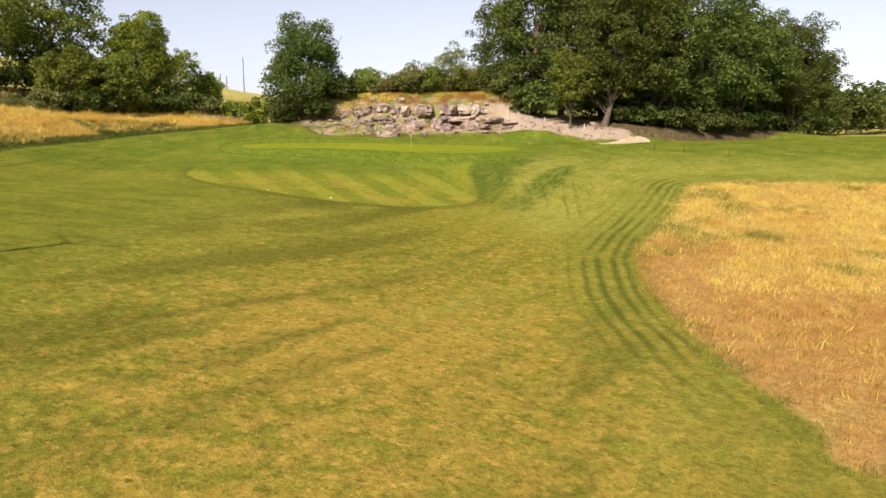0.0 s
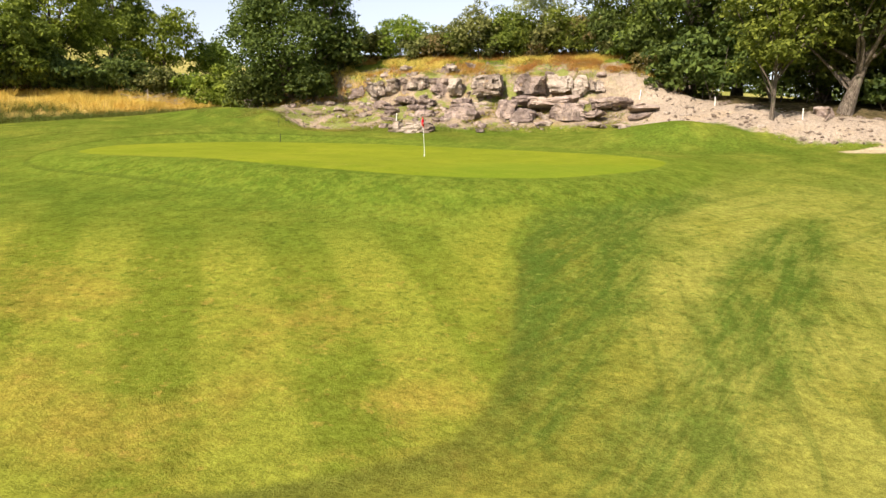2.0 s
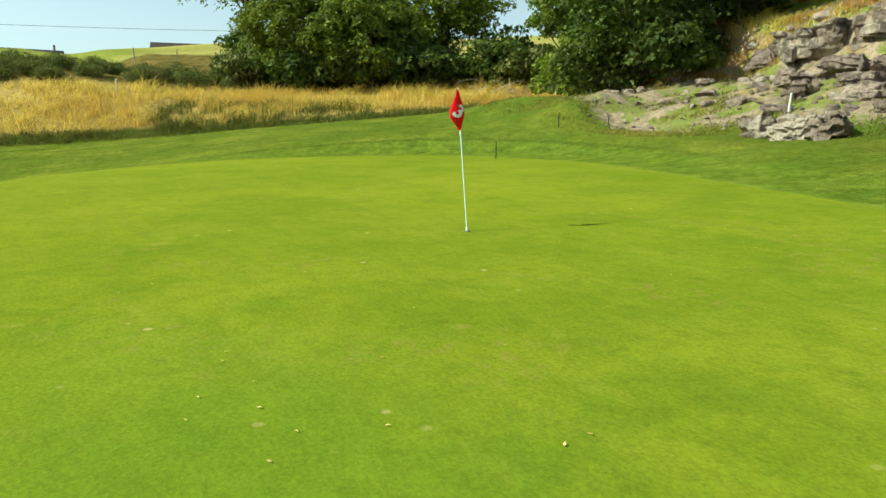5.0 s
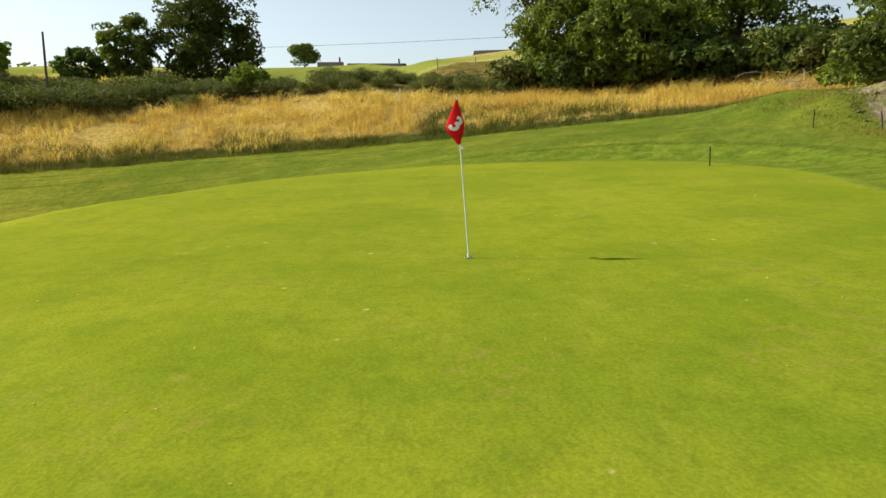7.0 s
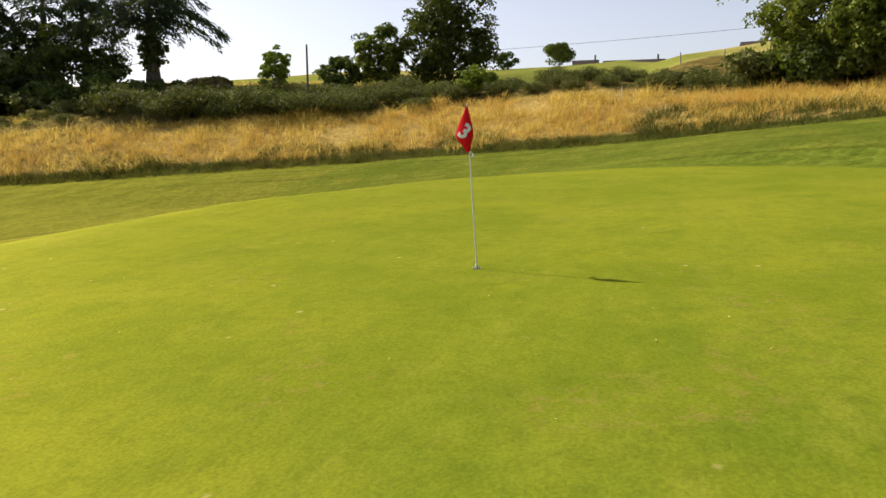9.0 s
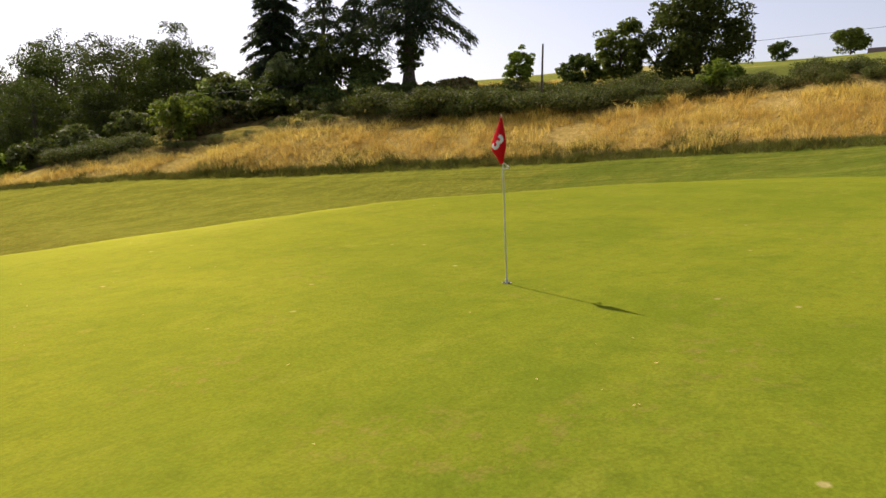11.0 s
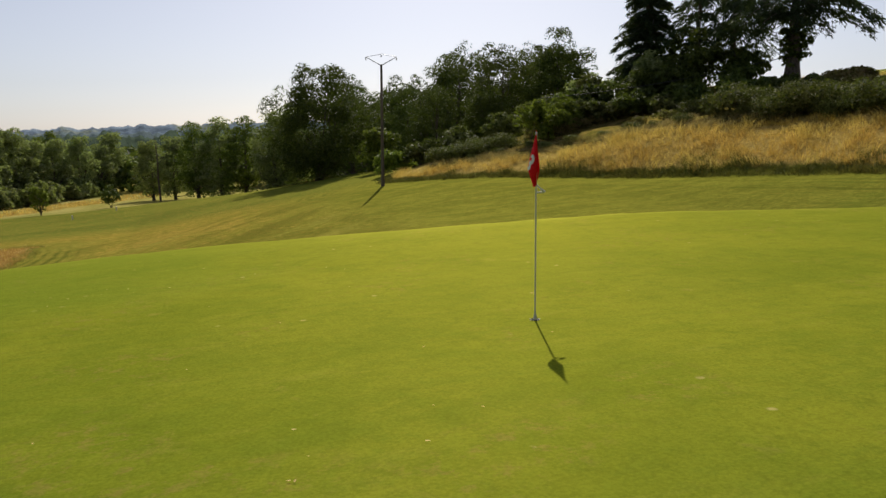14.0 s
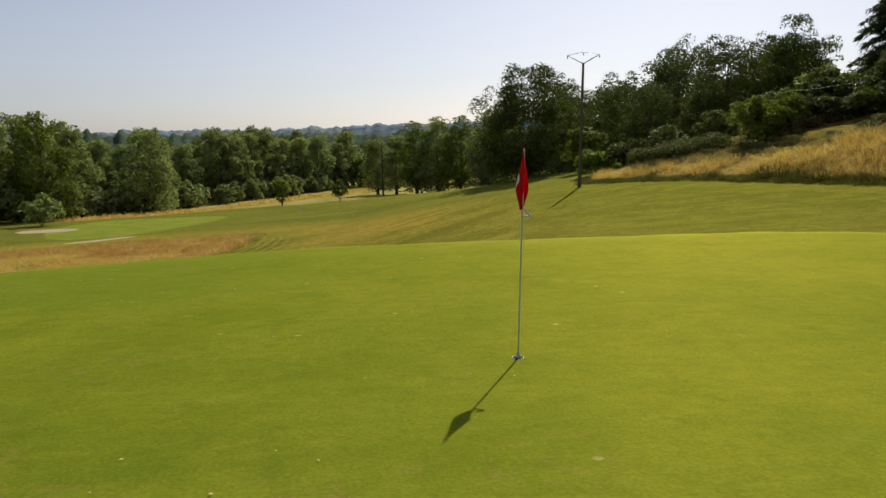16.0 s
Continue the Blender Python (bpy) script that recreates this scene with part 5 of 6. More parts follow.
for i, (x, y, s, turn) in enumerate(((22.0, 104.0, 1.05, 40), (41.0, 105.0, 0.95, 130), (46.5, 110.0, 0.82, 200), (29.0, 110.0, 1.05, 300), (17.5, 112.0, 1.0, 160), (50.5, 117.0, 0.72, 20), (8.5, 111.0, 0.72, 250), (44.0, 119.0, 0.9, 10), (51.0, 109.5, 0.8, 111), (55.5, 114.0, 0.66, 222))):
    copy_thing(GROVE[i % 3], stand(x, y, turn, s))
EDGE_TREE = bush(69, stand(58.0, 120.0), 7.0, 4.6, 2600, 0.5, LEAF_GROVE, "low dark tree at the end of the grove", "grove edge", 36, "small_tree")
for i in range(12):
    copy_thing(EDGE_TREE, stand(61 + 4.2 * i + R.uniform(-1, 1), 122 + 3.0 * i + R.uniform(-3, 3), 70 * i, R.uniform(0.8, 1.2), 0.4))
for i, (x, y, h, r) in enumerate(((27.0, 104.0, 5.0, 3.2), (34.0, 107.0, 5.0, 3.2), (41.0, 111.0, 5.0, 3.2), (48.0, 113.0, 5.0, 3.0), (22.0, 108.0, 5.0, 3.2), (50.0, 119.0, 5.0, 3.2), (36.0, 104.0, 4.0, 2.8), (11.0, 99.8, 3.2, 2.2), (17.0, 98.0, 4.4, 2.6), (24.5, 100.0, 4.2, 2.8), (13.6, 99.8, 5.0, 2.8), (31.0, 102.0, 4.0, 3.0), (38.5, 105.5, 4.0, 3.0), (44.0, 109.0, 4.0, 3.0), (20.5, 99.0, 5.0, 3.0), (54.0, 112.0, 4.5, 3.2), (60.0, 118.0, 5.0, 3.6), (9.5, 103.0, 4.0, 2.6), (28.0, 99.5, 3.4, 2.6), (34.0, 101.8, 3.4, 2.8), (26.2, 96.4, 2.4, 2.2), (29.2, 97.0, 2.2, 2.2), (32.2, 98.2, 2.4, 2.2), (35.4, 100.0, 2.4, 2.2), (38.4, 102.0, 2.4, 2.2), (41.4, 104.2, 2.4, 2.2), (44.4, 106.6, 2.4, 2.2), (47.4, 109.0, 2.6, 2.4), (23.4, 96.2, 2.0, 1.9))):
    bush(70 + i, stand(x, y), h, r, 2200, 0.37, LEAF_DARK, "dark undergrowth bush below the grove", "undergrowth", 34)
# bushes along the top of the rock bank
for i, (x, y, h, r, mat, lab) in enumerate(((-11.0, 106.3, 2.6, 2.0, LEAF_LIGHT, "green bush on top of the rock bank"), (-13.8, 105.8, 2.2, 1.6, LEAF_BRAMBLE, "low bramble on top of the rock bank"), (-4.6, 104.6, 3.4, 2.1, LEAF_BRAMBLE, "olive green bush with dry twigs on the rock bank"), (-1.6, 105.0, 3.0, 1.9, LEAF_OAK, "green bush on top of the rock bank"), (0.8, 108.0, 5.4, 2.2, LEAF_GREY, "pale leafy bush on top of the rock bank"), (3.2, 105.4, 2.9, 2.0, LEAF_OAK, "green bush on top of the rock bank"), (6.0, 105.2, 2.8, 2.0, LEAF_DARK, "dark green bush on top of the rock bank"), (8.6, 104.0, 2.8, 1.9, LEAF_OAK, "green bush on top of the rock bank"), (-7.6, 107.0, 1.8, 1.6, LEAF_BRAMBLE, "low bramble on top of the rock bank"))):
    bush(280 + i, stand(x, y + (1.4 if y < 107 else 0)), h * 1.15, r * 1.3, 4600, 0.21, mat, lab, "bushes on the bank", 40)

LOW = [bush(300 + i, stand(-9.6 + 2.0 * i, 106.3), 2.0, 1.7, 2000, 0.2, mat, lab, "low bank bushes", 30) for i, (mat, lab) in enumerate(((LEAF_BRAMBLE, "low grey-green bramble at the top of the rock face"), (LEAF_DRY, "dry brown weeds at the top of the rock face"), (LEAF_OAK, "low green bush at the top of the rock face")))]
for i, (x, y, q) in enumerate(((-3.2, 103.8, 1.1), (-1.0, 104.2, 1.3), (0.6, 103.9, 0.8), (2.0, 104.4, 1.2), (4.6, 104.2, 1.1), (6.4, 103.6, 1.0), (7.6, 102.8, 1.2), (9.2, 101.8, 1.1), (-5.8, 105.2, 1.4), (-12.0, 104.6, 0.8), (1.4, 106.0, 1.7), (-0.2, 107.0, 1.8), (4.2, 107.0, 1.8), (7.0, 107.0, 1.9), (-3.0, 107.4, 1.8), (-9.0, 105.6, 0.9))):
    copy_thing(LOW[(0, 2, 1, 0, 2)[i % 5]], stand(x, y + (2.2 if y < 106 and x < 8 else 0.6), 67 * i, q * 0.8))

# ---- western bank: brambles, trees and cedars ----
BRAMBLES = [bush(90 + i, stand(-46 - i, 40 + 6 * i), 2.0, 3.2, 3600, 0.20, LEAF_BRAMBLE, "tangled dark bramble thicket along the bank", "bramble hedge", 64, "bramble") for i in range(3)]
HEDGE = [bush(95 + i, stand(-62 - 3 * i, 99 + 4 * i), 2.5, 2.7, 2400, 0.29, LEAF_DARK, "dark hedge bush along the edge of the field", "field hedge", 30, "hedge_bush") for i in range(2)]
k = 0
for y in np.arange(9, 97, 2.1):
    for row in range(3):
        yy = y + R.uniform(-0.8, 0.8) + 1.3 * row
        dd = float(np.interp(yy, [9, 20, 30, 40, 46, 80, 93], [6.5, 8.0, 11.5, 12.5, 11.0, 10.6, 15.0])) + 2.3 * row
        xx = float(rough_edge(yy)) - dd + R.uniform(-1, 1)
        k += 1
        if 19 < yy < 42 and (row or k % 3 == 0):
            continue
        src = BRAMBLES[k % 3] if yy < 90 else HEDGE[k % 2]
        copy_thing(src, stand(xx, yy, R.uniform(0, 360), R.uniform(0.5, 0.85) * (0.45 if 19 < yy < 43 else 0.62 if 64 < yy < 92 else 0.9), 0.1))
for i, (x, y) in enumerate(((-62, 101), (-66, 104), (-70, 103), (-65, 98), (-74, 106), (-60, 106), (-78, 104), (-69, 97))):
    copy_thing(HEDGE[i % 2], stand(x, y, 50 * i, 1.25))
DRY = bush(100, stand(-58, 40), 1.5, 2.2, 900, 0.30, LEAF_DRY, "low dry brown scrub on the upper bank", "dry scrub", 24, "scrub")
for i in range(90):
    yy = R.uniform(14, 112)
    xx = float(rough_edge(yy)) - (R.uniform(15, 25) if yy < 70 else R.uniform(18, 36))
    if 62 < yy < 92 and float(rough_edge(yy)) - xx > 16:
        continue
    copy_thing(DRY if i % 5 < 3 else BRAMBLES[i % 3], stand(xx, yy, R.uniform(0, 360), R.uniform(0.45, 0.85), 0.1))
for i, (x, y, h, r, b, n, mat, lab) in enumerate((
        (-63.6, 64.0, 10.2, 4.9, 0.0, 16000, LEAF_GROVE, "rounded dark green oak above the bramble hedge"),
        (-62.8, 57.0, 5.9, 3.0, 0.0, 6000, LEAF_OAK, "small oak beside the rounded tree"),
        (-61.5, 53.4, 3.3, 2.2, 0.0, 3400, LEAF_DARK, "dark rounded shrub tree above the hedge"),
        (-67.1, 42.7, 4.0, 1.75, 0.0, 3000, LEAF_LIGHT, "small light green tree on the skyline"))):
    tree(110 + i, stand(x, y), h, r, b, n, 0.34, mat, lab, "trees on the western skyline", clumps=70 if i == 0 else 36)
bush(120, stand(-50.8, 70.0), 2.4, 1.7, 2200, 0.27, LEAF_LIGHT, "bright green bush in the bramble hedge")
bush(121, stand(-36.5, 21.5), 4.6, 2.6, 2600, 0.36, LEAF_LIGHT, "bright green rounded bush above the brambles")
bush(122, stand(-40.0, 20.5), 3.8, 2.6, 2200, 0.36, LEAF_OAK, "green bush above the brambles")
conifer(130, stand(-61.5, 31.0), 17.5, 7.6, 6.6, 10, "old cedar with an ivy-clad trunk and drooping boughs", 0.24, True, 0.70, "", 7, 0.6)
conifer(131, stand(-56.0, 14.0), 20.0, 4.6, 1.0, 30, "tall dark conifer on the bank", 0.35, False, 0.5, "dark conifers", 8, 0.6)
conifer(132, stand(-60.0, 18.5), 20.0, 4.6, 4.0, 12, "tall dark conifer with open boughs", 0.28, True, 0.42, "dark conifers", 5, 0.5)
conifer(133, stand(-62.5, 21.5), 18.5, 4.4, 4.5, 12, "tall dark pine on the bank with open boughs", 0.30, True, 0.42, "dark conifers", 5, 0.5)
for i, (x, y, h, r, mat) in enumerate(((-55.5, 24.0, 6.5, 3.2, LEAF_DARK), (-58.0, 18.0, 7.0, 3.4, LEAF_DARK), (-53.0, 18.5, 5.0, 2.8, LEAF_GREY), (-60.0, 26.0, 4.0, 2.6, LEAF_DARK), (-57.5, 33.5, 1.4, 2.0, LEAF_DARK), (-47.5, 14.0, 4.0, 2.8, LEAF_BRAMBLE), (-43.0, 12.0, 3.6, 2.8, LEAF_BRAMBLE), (-38.0, 10.0, 3.4, 2.6, LEAF_BRAMBLE), (-33.0, 8.0, 3.2, 2.6, LEAF_BRAMBLE), (-28.5, 8.0, 3.0, 2.4, LEAF_BRAMBLE), (-25.5, 6.0, 3.0, 2.4, LEAF_LIGHT), (-60.0, 39.5, 1.4, 2.2, LEAF_DRY), (-55.0, 30.0, 2.0, 3.0, LEAF_DARK), (-51.5, 26.5, 2.2, 2.8, LEAF_DARK), (-57.0, 43.0, 1.1, 2.2, LEAF_DRY), (-58.0, 36.5, 1.3, 2.0, LEAF_DARK), (-54.5, 36.5, 1.5, 2.4, LEAF_DARK), (-47.0, 17.0, 3.4, 2.8, LEAF_DARK), (-50.0, 21.0, 3.4, 3.0, LEAF_DARK), (-44.0, 18.8, 2.6, 2.4, LEAF_BRAMBLE), (-47.5, 24.0, 2.4, 2.6, LEAF_DARK), (-50.5, 29.0, 2.0, 2.6, LEAF_DARK), (-54.0, 33.0, 1.8, 2.4, LEAF_DARK), (-41.0, 17.4, 2.4, 2.2, LEAF_OAK), (-49.0, 13.0, 4.0, 3.0, LEAF_GREY), (-45.0, 14.0, 3.2, 2.6, LEAF_OAK), (-57.0, 28.0, 2.6, 3.0, LEAF_DARK), (-45.5, 21.5, 1.8, 2.2, LEAF_BRAMBLE), (-53.5, 23.0, 3.6, 3.0, LEAF_DARK), (-48.5, 27.0, 1.5, 2.0, LEAF_BRAMBLE))):
    bush(140 + i, stand(x, y), h, r, 2600, 0.37, mat, "overgrown thicket on the bank below the conifers", "thicket", 34)
trunk, crown = tree_meshes(160, 6.6, 1.55, 1.6, 4200, 0.26, 40)
ivy = thing("ivy", stand(-61.5, 31.0), "thick dark ivy wrapped round the cedar trunk", "ivy")
part("vine", trunk, BARK, ivy)
part("foliage", crown, LEAF_DARK, ivy)

# ---- southern trees, the wood and the valley ----
tree(170, stand(-22.6, -24.0), 16.4, 7.9, -1.0, 44000, 0.30, LEAF_DARK, "large dense tree down to the ground beside the fairway", clumps=110, stems=3)
bush(171, stand(-28.0, -8.0), 6.5, 3.4, 2600, 0.42, LEAF_OAK, "leafy bush beside the large tree")
tree(172, stand(-68.0, -27.0), 17.6, 6.8, 1.0, 30000, 0.34, LEAF_GROVE, "broad oak at the edge of the wood", "wood", clumps=90)
WOOD = [tree(180 + i, stand(x, y), h, r, 0.4, 18000, 0.44, mat, "dark tree in the wood", "wood", clumps=80) for i, (x, y, h, r, mat) in enumerate(((-58.0, -50.0, 25.0, 8.5, LEAF_DARK), (-66.0, -70.0, 28.0, 9.0, LEAF_GROVE), (-50.0, -62.0, 21.0, 8.0, LEAF_GROVE)))]
for i, (x, y, s) in enumerate(((-46.0, -42.0, 0.72), (-60.0, -35.0, 0.74), (-75.0, -45.0, 0.9), (-80.0, -60.0, 1.0), (-55.0, -85.0, 0.82), (-72.0, -95.0, 1.25), (-48.0, -100.0, 1.0), (-40.0, -75.0, 0.8), (-85.0, -85.0, 1.15), (-62.0, -115.0, 1.05), (-44.0, -28.0, 0.5), (-52.0, -25.0, 0.55), (-80.0, -35.0, 0.34), (-36.0, -55.0, 0.7), (-90.0, -20.0, 0.25), (-100.0, -40.0, 0.36))):
    copy_thing(WOOD[i % 3], stand(x, y, R.uniform(0, 360), s))
BELT = [tree(190 + i, stand(x, y), h, r, -0.5, 10500, 0.50, mat, lab, "tree belt", clumps=80, pear=0.3) for i, (x, y, h, r, mat, lab) in enumerate(((74.0, -24.0, 20.0, 6.4, LEAF_GREY, "silvery green willow in the tree belt"), (66.0, -52.0, 20.0, 6.6, LEAF_OAK, "green poplar in the tree belt"), (56.0, -82.0, 19.0, 6.8, LEAF_GREY, "silvery green willow in the tree belt")))]
k = 0
for t in np.linspace(0, 1, 24):
    for row in range(3):
        bx = np.interp(t, [0, 0.3, 0.5, 0.75, 1], [91, 75, 67, 45, 18]) + row * 9 + R.uniform(-3, 3)
        by = np.interp(t, [0, 0.3, 0.5, 0.75, 1], [-5, -60, -104, -152, -198]) - row * 7 + R.uniform(-3, 3)
        copy_thing(BELT[k % 3], stand(bx, by, R.uniform(0, 360), R.uniform(0.72, 1.05) * (1 + 0.12 * t)))
        k += 1
for i, (x, y, s) in enumerate(((-2, -128, 0.62), (-8, -120, 0.7), (-14, -116, 0.75), (4, -136, 0.6), (-20, -112, 0.7), (-26, -96, 0.7), (-32, -105, 0.8))):
    copy_thing(BELT[i % 3], stand(x, y, 50 * i, s * 1.45))
SHRUB = bush(200, stand(58.0, -34.0), 5.0, 3.2, 1300, 0.58, LEAF_GREY, "silvery willow shrub in front of the tree belt", "willow shrubs")
for i in range(130):
    t = R.random()
    copy_thing(SHRUB, stand(np.interp(t, [0, 0.4, 0.6, 1], [84, 66, 58, 24]) + R.uniform(-2, 4), np.interp(t, [0, 0.4, 0.6, 1], [-8, -62, -100, -178]) + R.uniform(-3, 3), R.uniform(0, 360), R.uniform(0.6, 1.35)))
tree(205, stand(27.0, -92.0), 7.0, 2.0, 0.8, 1800, 0.4, LEAF_LIGHT, "young tree standing in the dry grass", clumps=26)
bush(206, stand(13.0, -100.0), 5.0, 2.6, 1500, 0.4, LEAF_DARK, "round dark shrub beside the far tee")
rr = np.random.default_rng(77)
dead = thing("dead_tree", stand(2.0, -122.0), "bare dead tree among the shrubs", "tree")
stem = np.array([(0, 0, -0.3), (0.2, 0, 6), (0.1, 0.2, 12), (0.4, 0.1, 18)], float)
part("trunk", mesh_of("trunk", *join([tube(stem, np.array((0.3, 0.24, 0.16, 0.04)), 7)] + [limb(rr, stem[1] + (0, 0, 1.3 * j), np.array((rr.normal() * 2.2, rr.normal() * 2.2, 9 + 1.5 * j)), 0.1, 0.03) for j in range(6)])), BARK, dead)
# three wooded ridges that close the horizon, distance haze painted in paler base colours
def ridge(name, reach, height, a0, a1, color, seed, label, rough):
    rg = np.random.default_rng(seed)
    n = 900
    ang = np.radians(np.linspace(a0, a1, n))
    crest = np.zeros(n)
    for f, w in ((3, 1.0), (7, 0.6), (17, 0.3), (41, 0.15)):
        crest += w * np.sin(np.linspace(0, f, n) * 2 + rg.uniform(0, 6))
    tops = np.abs(np.convolve(rg.normal(size=n + 4), np.ones(5) / 5, "valid")) * rough + rg.uniform(0, 0.35, n) * rough
    z = height * (1 + 0.22 * crest) + tops
    rows = []
    for k, (dr, share) in enumerate(((0, 0.0), (60, 0.55), (110, 0.86), (140, 1.0), (260, 0.2))):
        rows.append(np.stack([(reach + dr) * np.cos(ang), 60 + (reach + dr) * np.sin(ang), -16 + (z + 16) * share], 1))
    v = np.concatenate(rows)
    f = [(k * n + i, k * n + i + 1, (k + 1) * n + i + 1, (k + 1) * n + i) for k in range(4) for i in range(n - 1)]
    me = mesh_of(name, v, f)
    g = Graph(name)
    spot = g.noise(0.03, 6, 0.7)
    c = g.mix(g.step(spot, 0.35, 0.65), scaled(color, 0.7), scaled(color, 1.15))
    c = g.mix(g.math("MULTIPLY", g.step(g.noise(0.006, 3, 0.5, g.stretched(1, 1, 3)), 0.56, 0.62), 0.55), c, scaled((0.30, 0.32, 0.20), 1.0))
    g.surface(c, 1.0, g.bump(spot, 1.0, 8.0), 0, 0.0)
    me.materials.append(g.mat)
    return tagged(new(name, me), label, "backdrop", kind="structure")


# haze is put into these colours, bluer and lighter outward
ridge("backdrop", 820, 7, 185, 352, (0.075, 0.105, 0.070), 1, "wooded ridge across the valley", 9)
ridge("backdrop", 1400, 22, 180, 356, (0.13, 0.17, 0.17), 2, "wooded ridge beyond the valley, painted paler with haze", 9)
ridge("backdrop", 2300, 50, 180, 358, (0.22, 0.28, 0.33), 3, "ridge on the horizon, painted in hazy blue", 10)
# woods on the valley floor and on the far ridges
pieces = []
n = 2600
a, r = rr.uniform(-2.85, -0.2, n), 235 + 560 * rr.uniform(0, 1, n) ** 1.3
fx, fy = r * np.cos(a), 40 + r * np.sin(a)
dense = np.array([noise.noise((p / 170, q / 120, 3)) for p, q in zip(fx, fy)])
keep = (dense > -0.12 - 0.4 * (r < 420))
fx, fy, r = fx[keep], fy[keep], r[keep]
fz = ground(fx, fy)
for p, q, z, dist in zip(fx, fy, fz, r):
    s = rr.uniform(4.5, 7.5) * (1 + dist / 2600)
    m = 56 if dist < 600 else 30
    c = np.array((p, q, z + s * 0.75)) + rr.normal(size=(7, 3)) * s * (0.45, 0.45, 0.3)
    pieces.append(clump_cloud(rr, c, np.full(7, s * 0.55), m, s * (0.40 if dist < 600 else 0.55)))
far = mesh_of("far_woods", *join(pieces))
far.materials.append(LEAF_DARK)
tagged(new("far_woods", far), "hazy woods on the valley floor and the far ridges", "woods", kind="stuff")
pieces = []
for i in range(90):
    p, q = 62 + 1.9 * i + rr.normal() * 6, 165 + rr.normal() * 10 + 0.4 * i
    s = rr.uniform(4, 6)
    z = ground_at(p, q)
    c = np.array((p, q, z + s * 0.75)) + rr.normal(size=(12, 3)) * s * (0.55, 0.55, 0.42)
    pieces.append(clump_cloud(rr, c, np.full(12, s * 0.5), 700, 1.0))
for i in range(60):
    p, q = -40 + 2.6 * i + rr.normal() * 5, 215 + rr.normal() * 8
    s = rr.uniform(3, 5)
    c = np.array((p, q, ground_at(p, q) + s * 0.7)) + rr.normal(size=(8, 3)) * s * (0.5, 0.5, 0.35)
    if p > 8:
        pieces.append(clump_cloud(rr, c, np.full(8, s * 0.5), 420, 0.9))
east = mesh_of("far_woods", *join(pieces))
east.materials.append(LEAF_DARK)
tagged(new("far_woods", east), "row of woodland beyond the grove", "woods", kind="stuff")


# ---- flagstick ----
FLAG_AT = Vector((-3.075, 81.653, ground_at(-3.075, 81.653)))
stick_tip = Vector((-0.080, -0.129, 2.045))
flagstick = thing("flagstick", Matrix.Translation(FLAG_AT), "thin white flagstick leaning slightly in the hole with a red flag", "flagstick")
tilt = stick_tip.to_track_quat("Z", "Y").to_matrix().to_4x4()


def lathe(profile, sides=16):
    """A turned shape from (radius, height) rows."""
    bm = bmesh.new()
    rings = [[bm.verts.new((r * math.cos(2 * math.pi * k / sides), r * math.sin(2 * math.pi * k / sides), z)) for k in range(sides)] for r, z in profile]
    for a, b in zip(rings, rings[1:]):
        for k in range(sides):
            bm.faces.new((a[k], a[(k + 1) % sides], b[(k + 1) % sides], b[k]))
    bm.faces.new(rings[-1])
    bm.faces.new(list(reversed(rings[0])))
    return bm


ob = part("stick", lathe([(0.009, -0.15), (0.009, 1.20), (0.009, 2.02), (0.005, 2.03)], 12), STICK_WHITE, flagstick)
ob.matrix_basis = tilt
ob = part("ferrule", lathe([(0.012, -0.02), (0.020, 0.0), (0.017, 0.05), (0.009, 0.07)], 14), STICK_WHITE, flagstick, "white ferrule in the hole")
ob.matrix_basis = tilt
FOLD = ((-0.012, 0.012), (0.022, 0.062), (0.052, 0.010), (0.046, -0.075), (0.004, -0.150), (-0.052, -0.105), (-0.048, -0.030))


def flag_point(u, v, lift=0.0):
    """u along the cloth, v up the hoist; it hangs from its top corner in one deep fold."""
    k = min(u, 0.9999) * (len(FOLD) - 1)
    i, t = int(k), k % 1
    a, b = Vector(FOLD[i]), Vector(FOLD[i + 1])
    before, after = Vector(FOLD[max(i - 1, 0)]), Vector(FOLD[min(i + 2, len(FOLD) - 1)])
    p = 0.5 * (2 * a + (b - before) * t + (2 * before - 5 * a + 4 * b - after) * t * t + (3 * a - before - 3 * b + after) * t ** 3)
    q = (b - a).normalized()
    width = 0.05 + 1.05 * smooth_step(1.08, 0.30, v) * (1 - 0.80 * smooth_step(0.36, -0.02, v))
    ripple = 0.010 * math.sin(9 * u + 5 * v)
    z = 1.475 + v * 0.57 - 0.04 * math.sin(u * 2.6) * (1 - v) - 0.06 * u * v
    side = Vector((q.y, -q.x, 0)) * (lift + ripple * (1 - v))
    base = stick_tip * (z / 2.045)
    return Vector((base.x + p.x * width, base.y + p.y * width, z)) + side


def flag_cloth(u0, u1, v0, v1, lift, thick, nu=26, nv=18):
    bm = bmesh.new()
    for side in (lift, lift + thick):
        grid = [[bm.verts.new(flag_point(u0 + (u1 - u0) * i / nu, v0 + (v1 - v0) * j / nv, side)) for j in range(nv + 1)] for i in range(nu + 1)]
        for i in range(nu):
            for j in range(nv):
                f = (grid[i][j], grid[i + 1][j], grid[i + 1][j + 1], grid[i][j + 1])
                bm.faces.new(f if side == lift else f[::-1])
    for f in bm.faces:
        f.smooth = True
    return bm


cloth = part("flag", flag_cloth(0, 1, 0, 1, -0.001, 0.002), FLAG_RED, flagstick, "red flag hanging in folds with a white numeral")


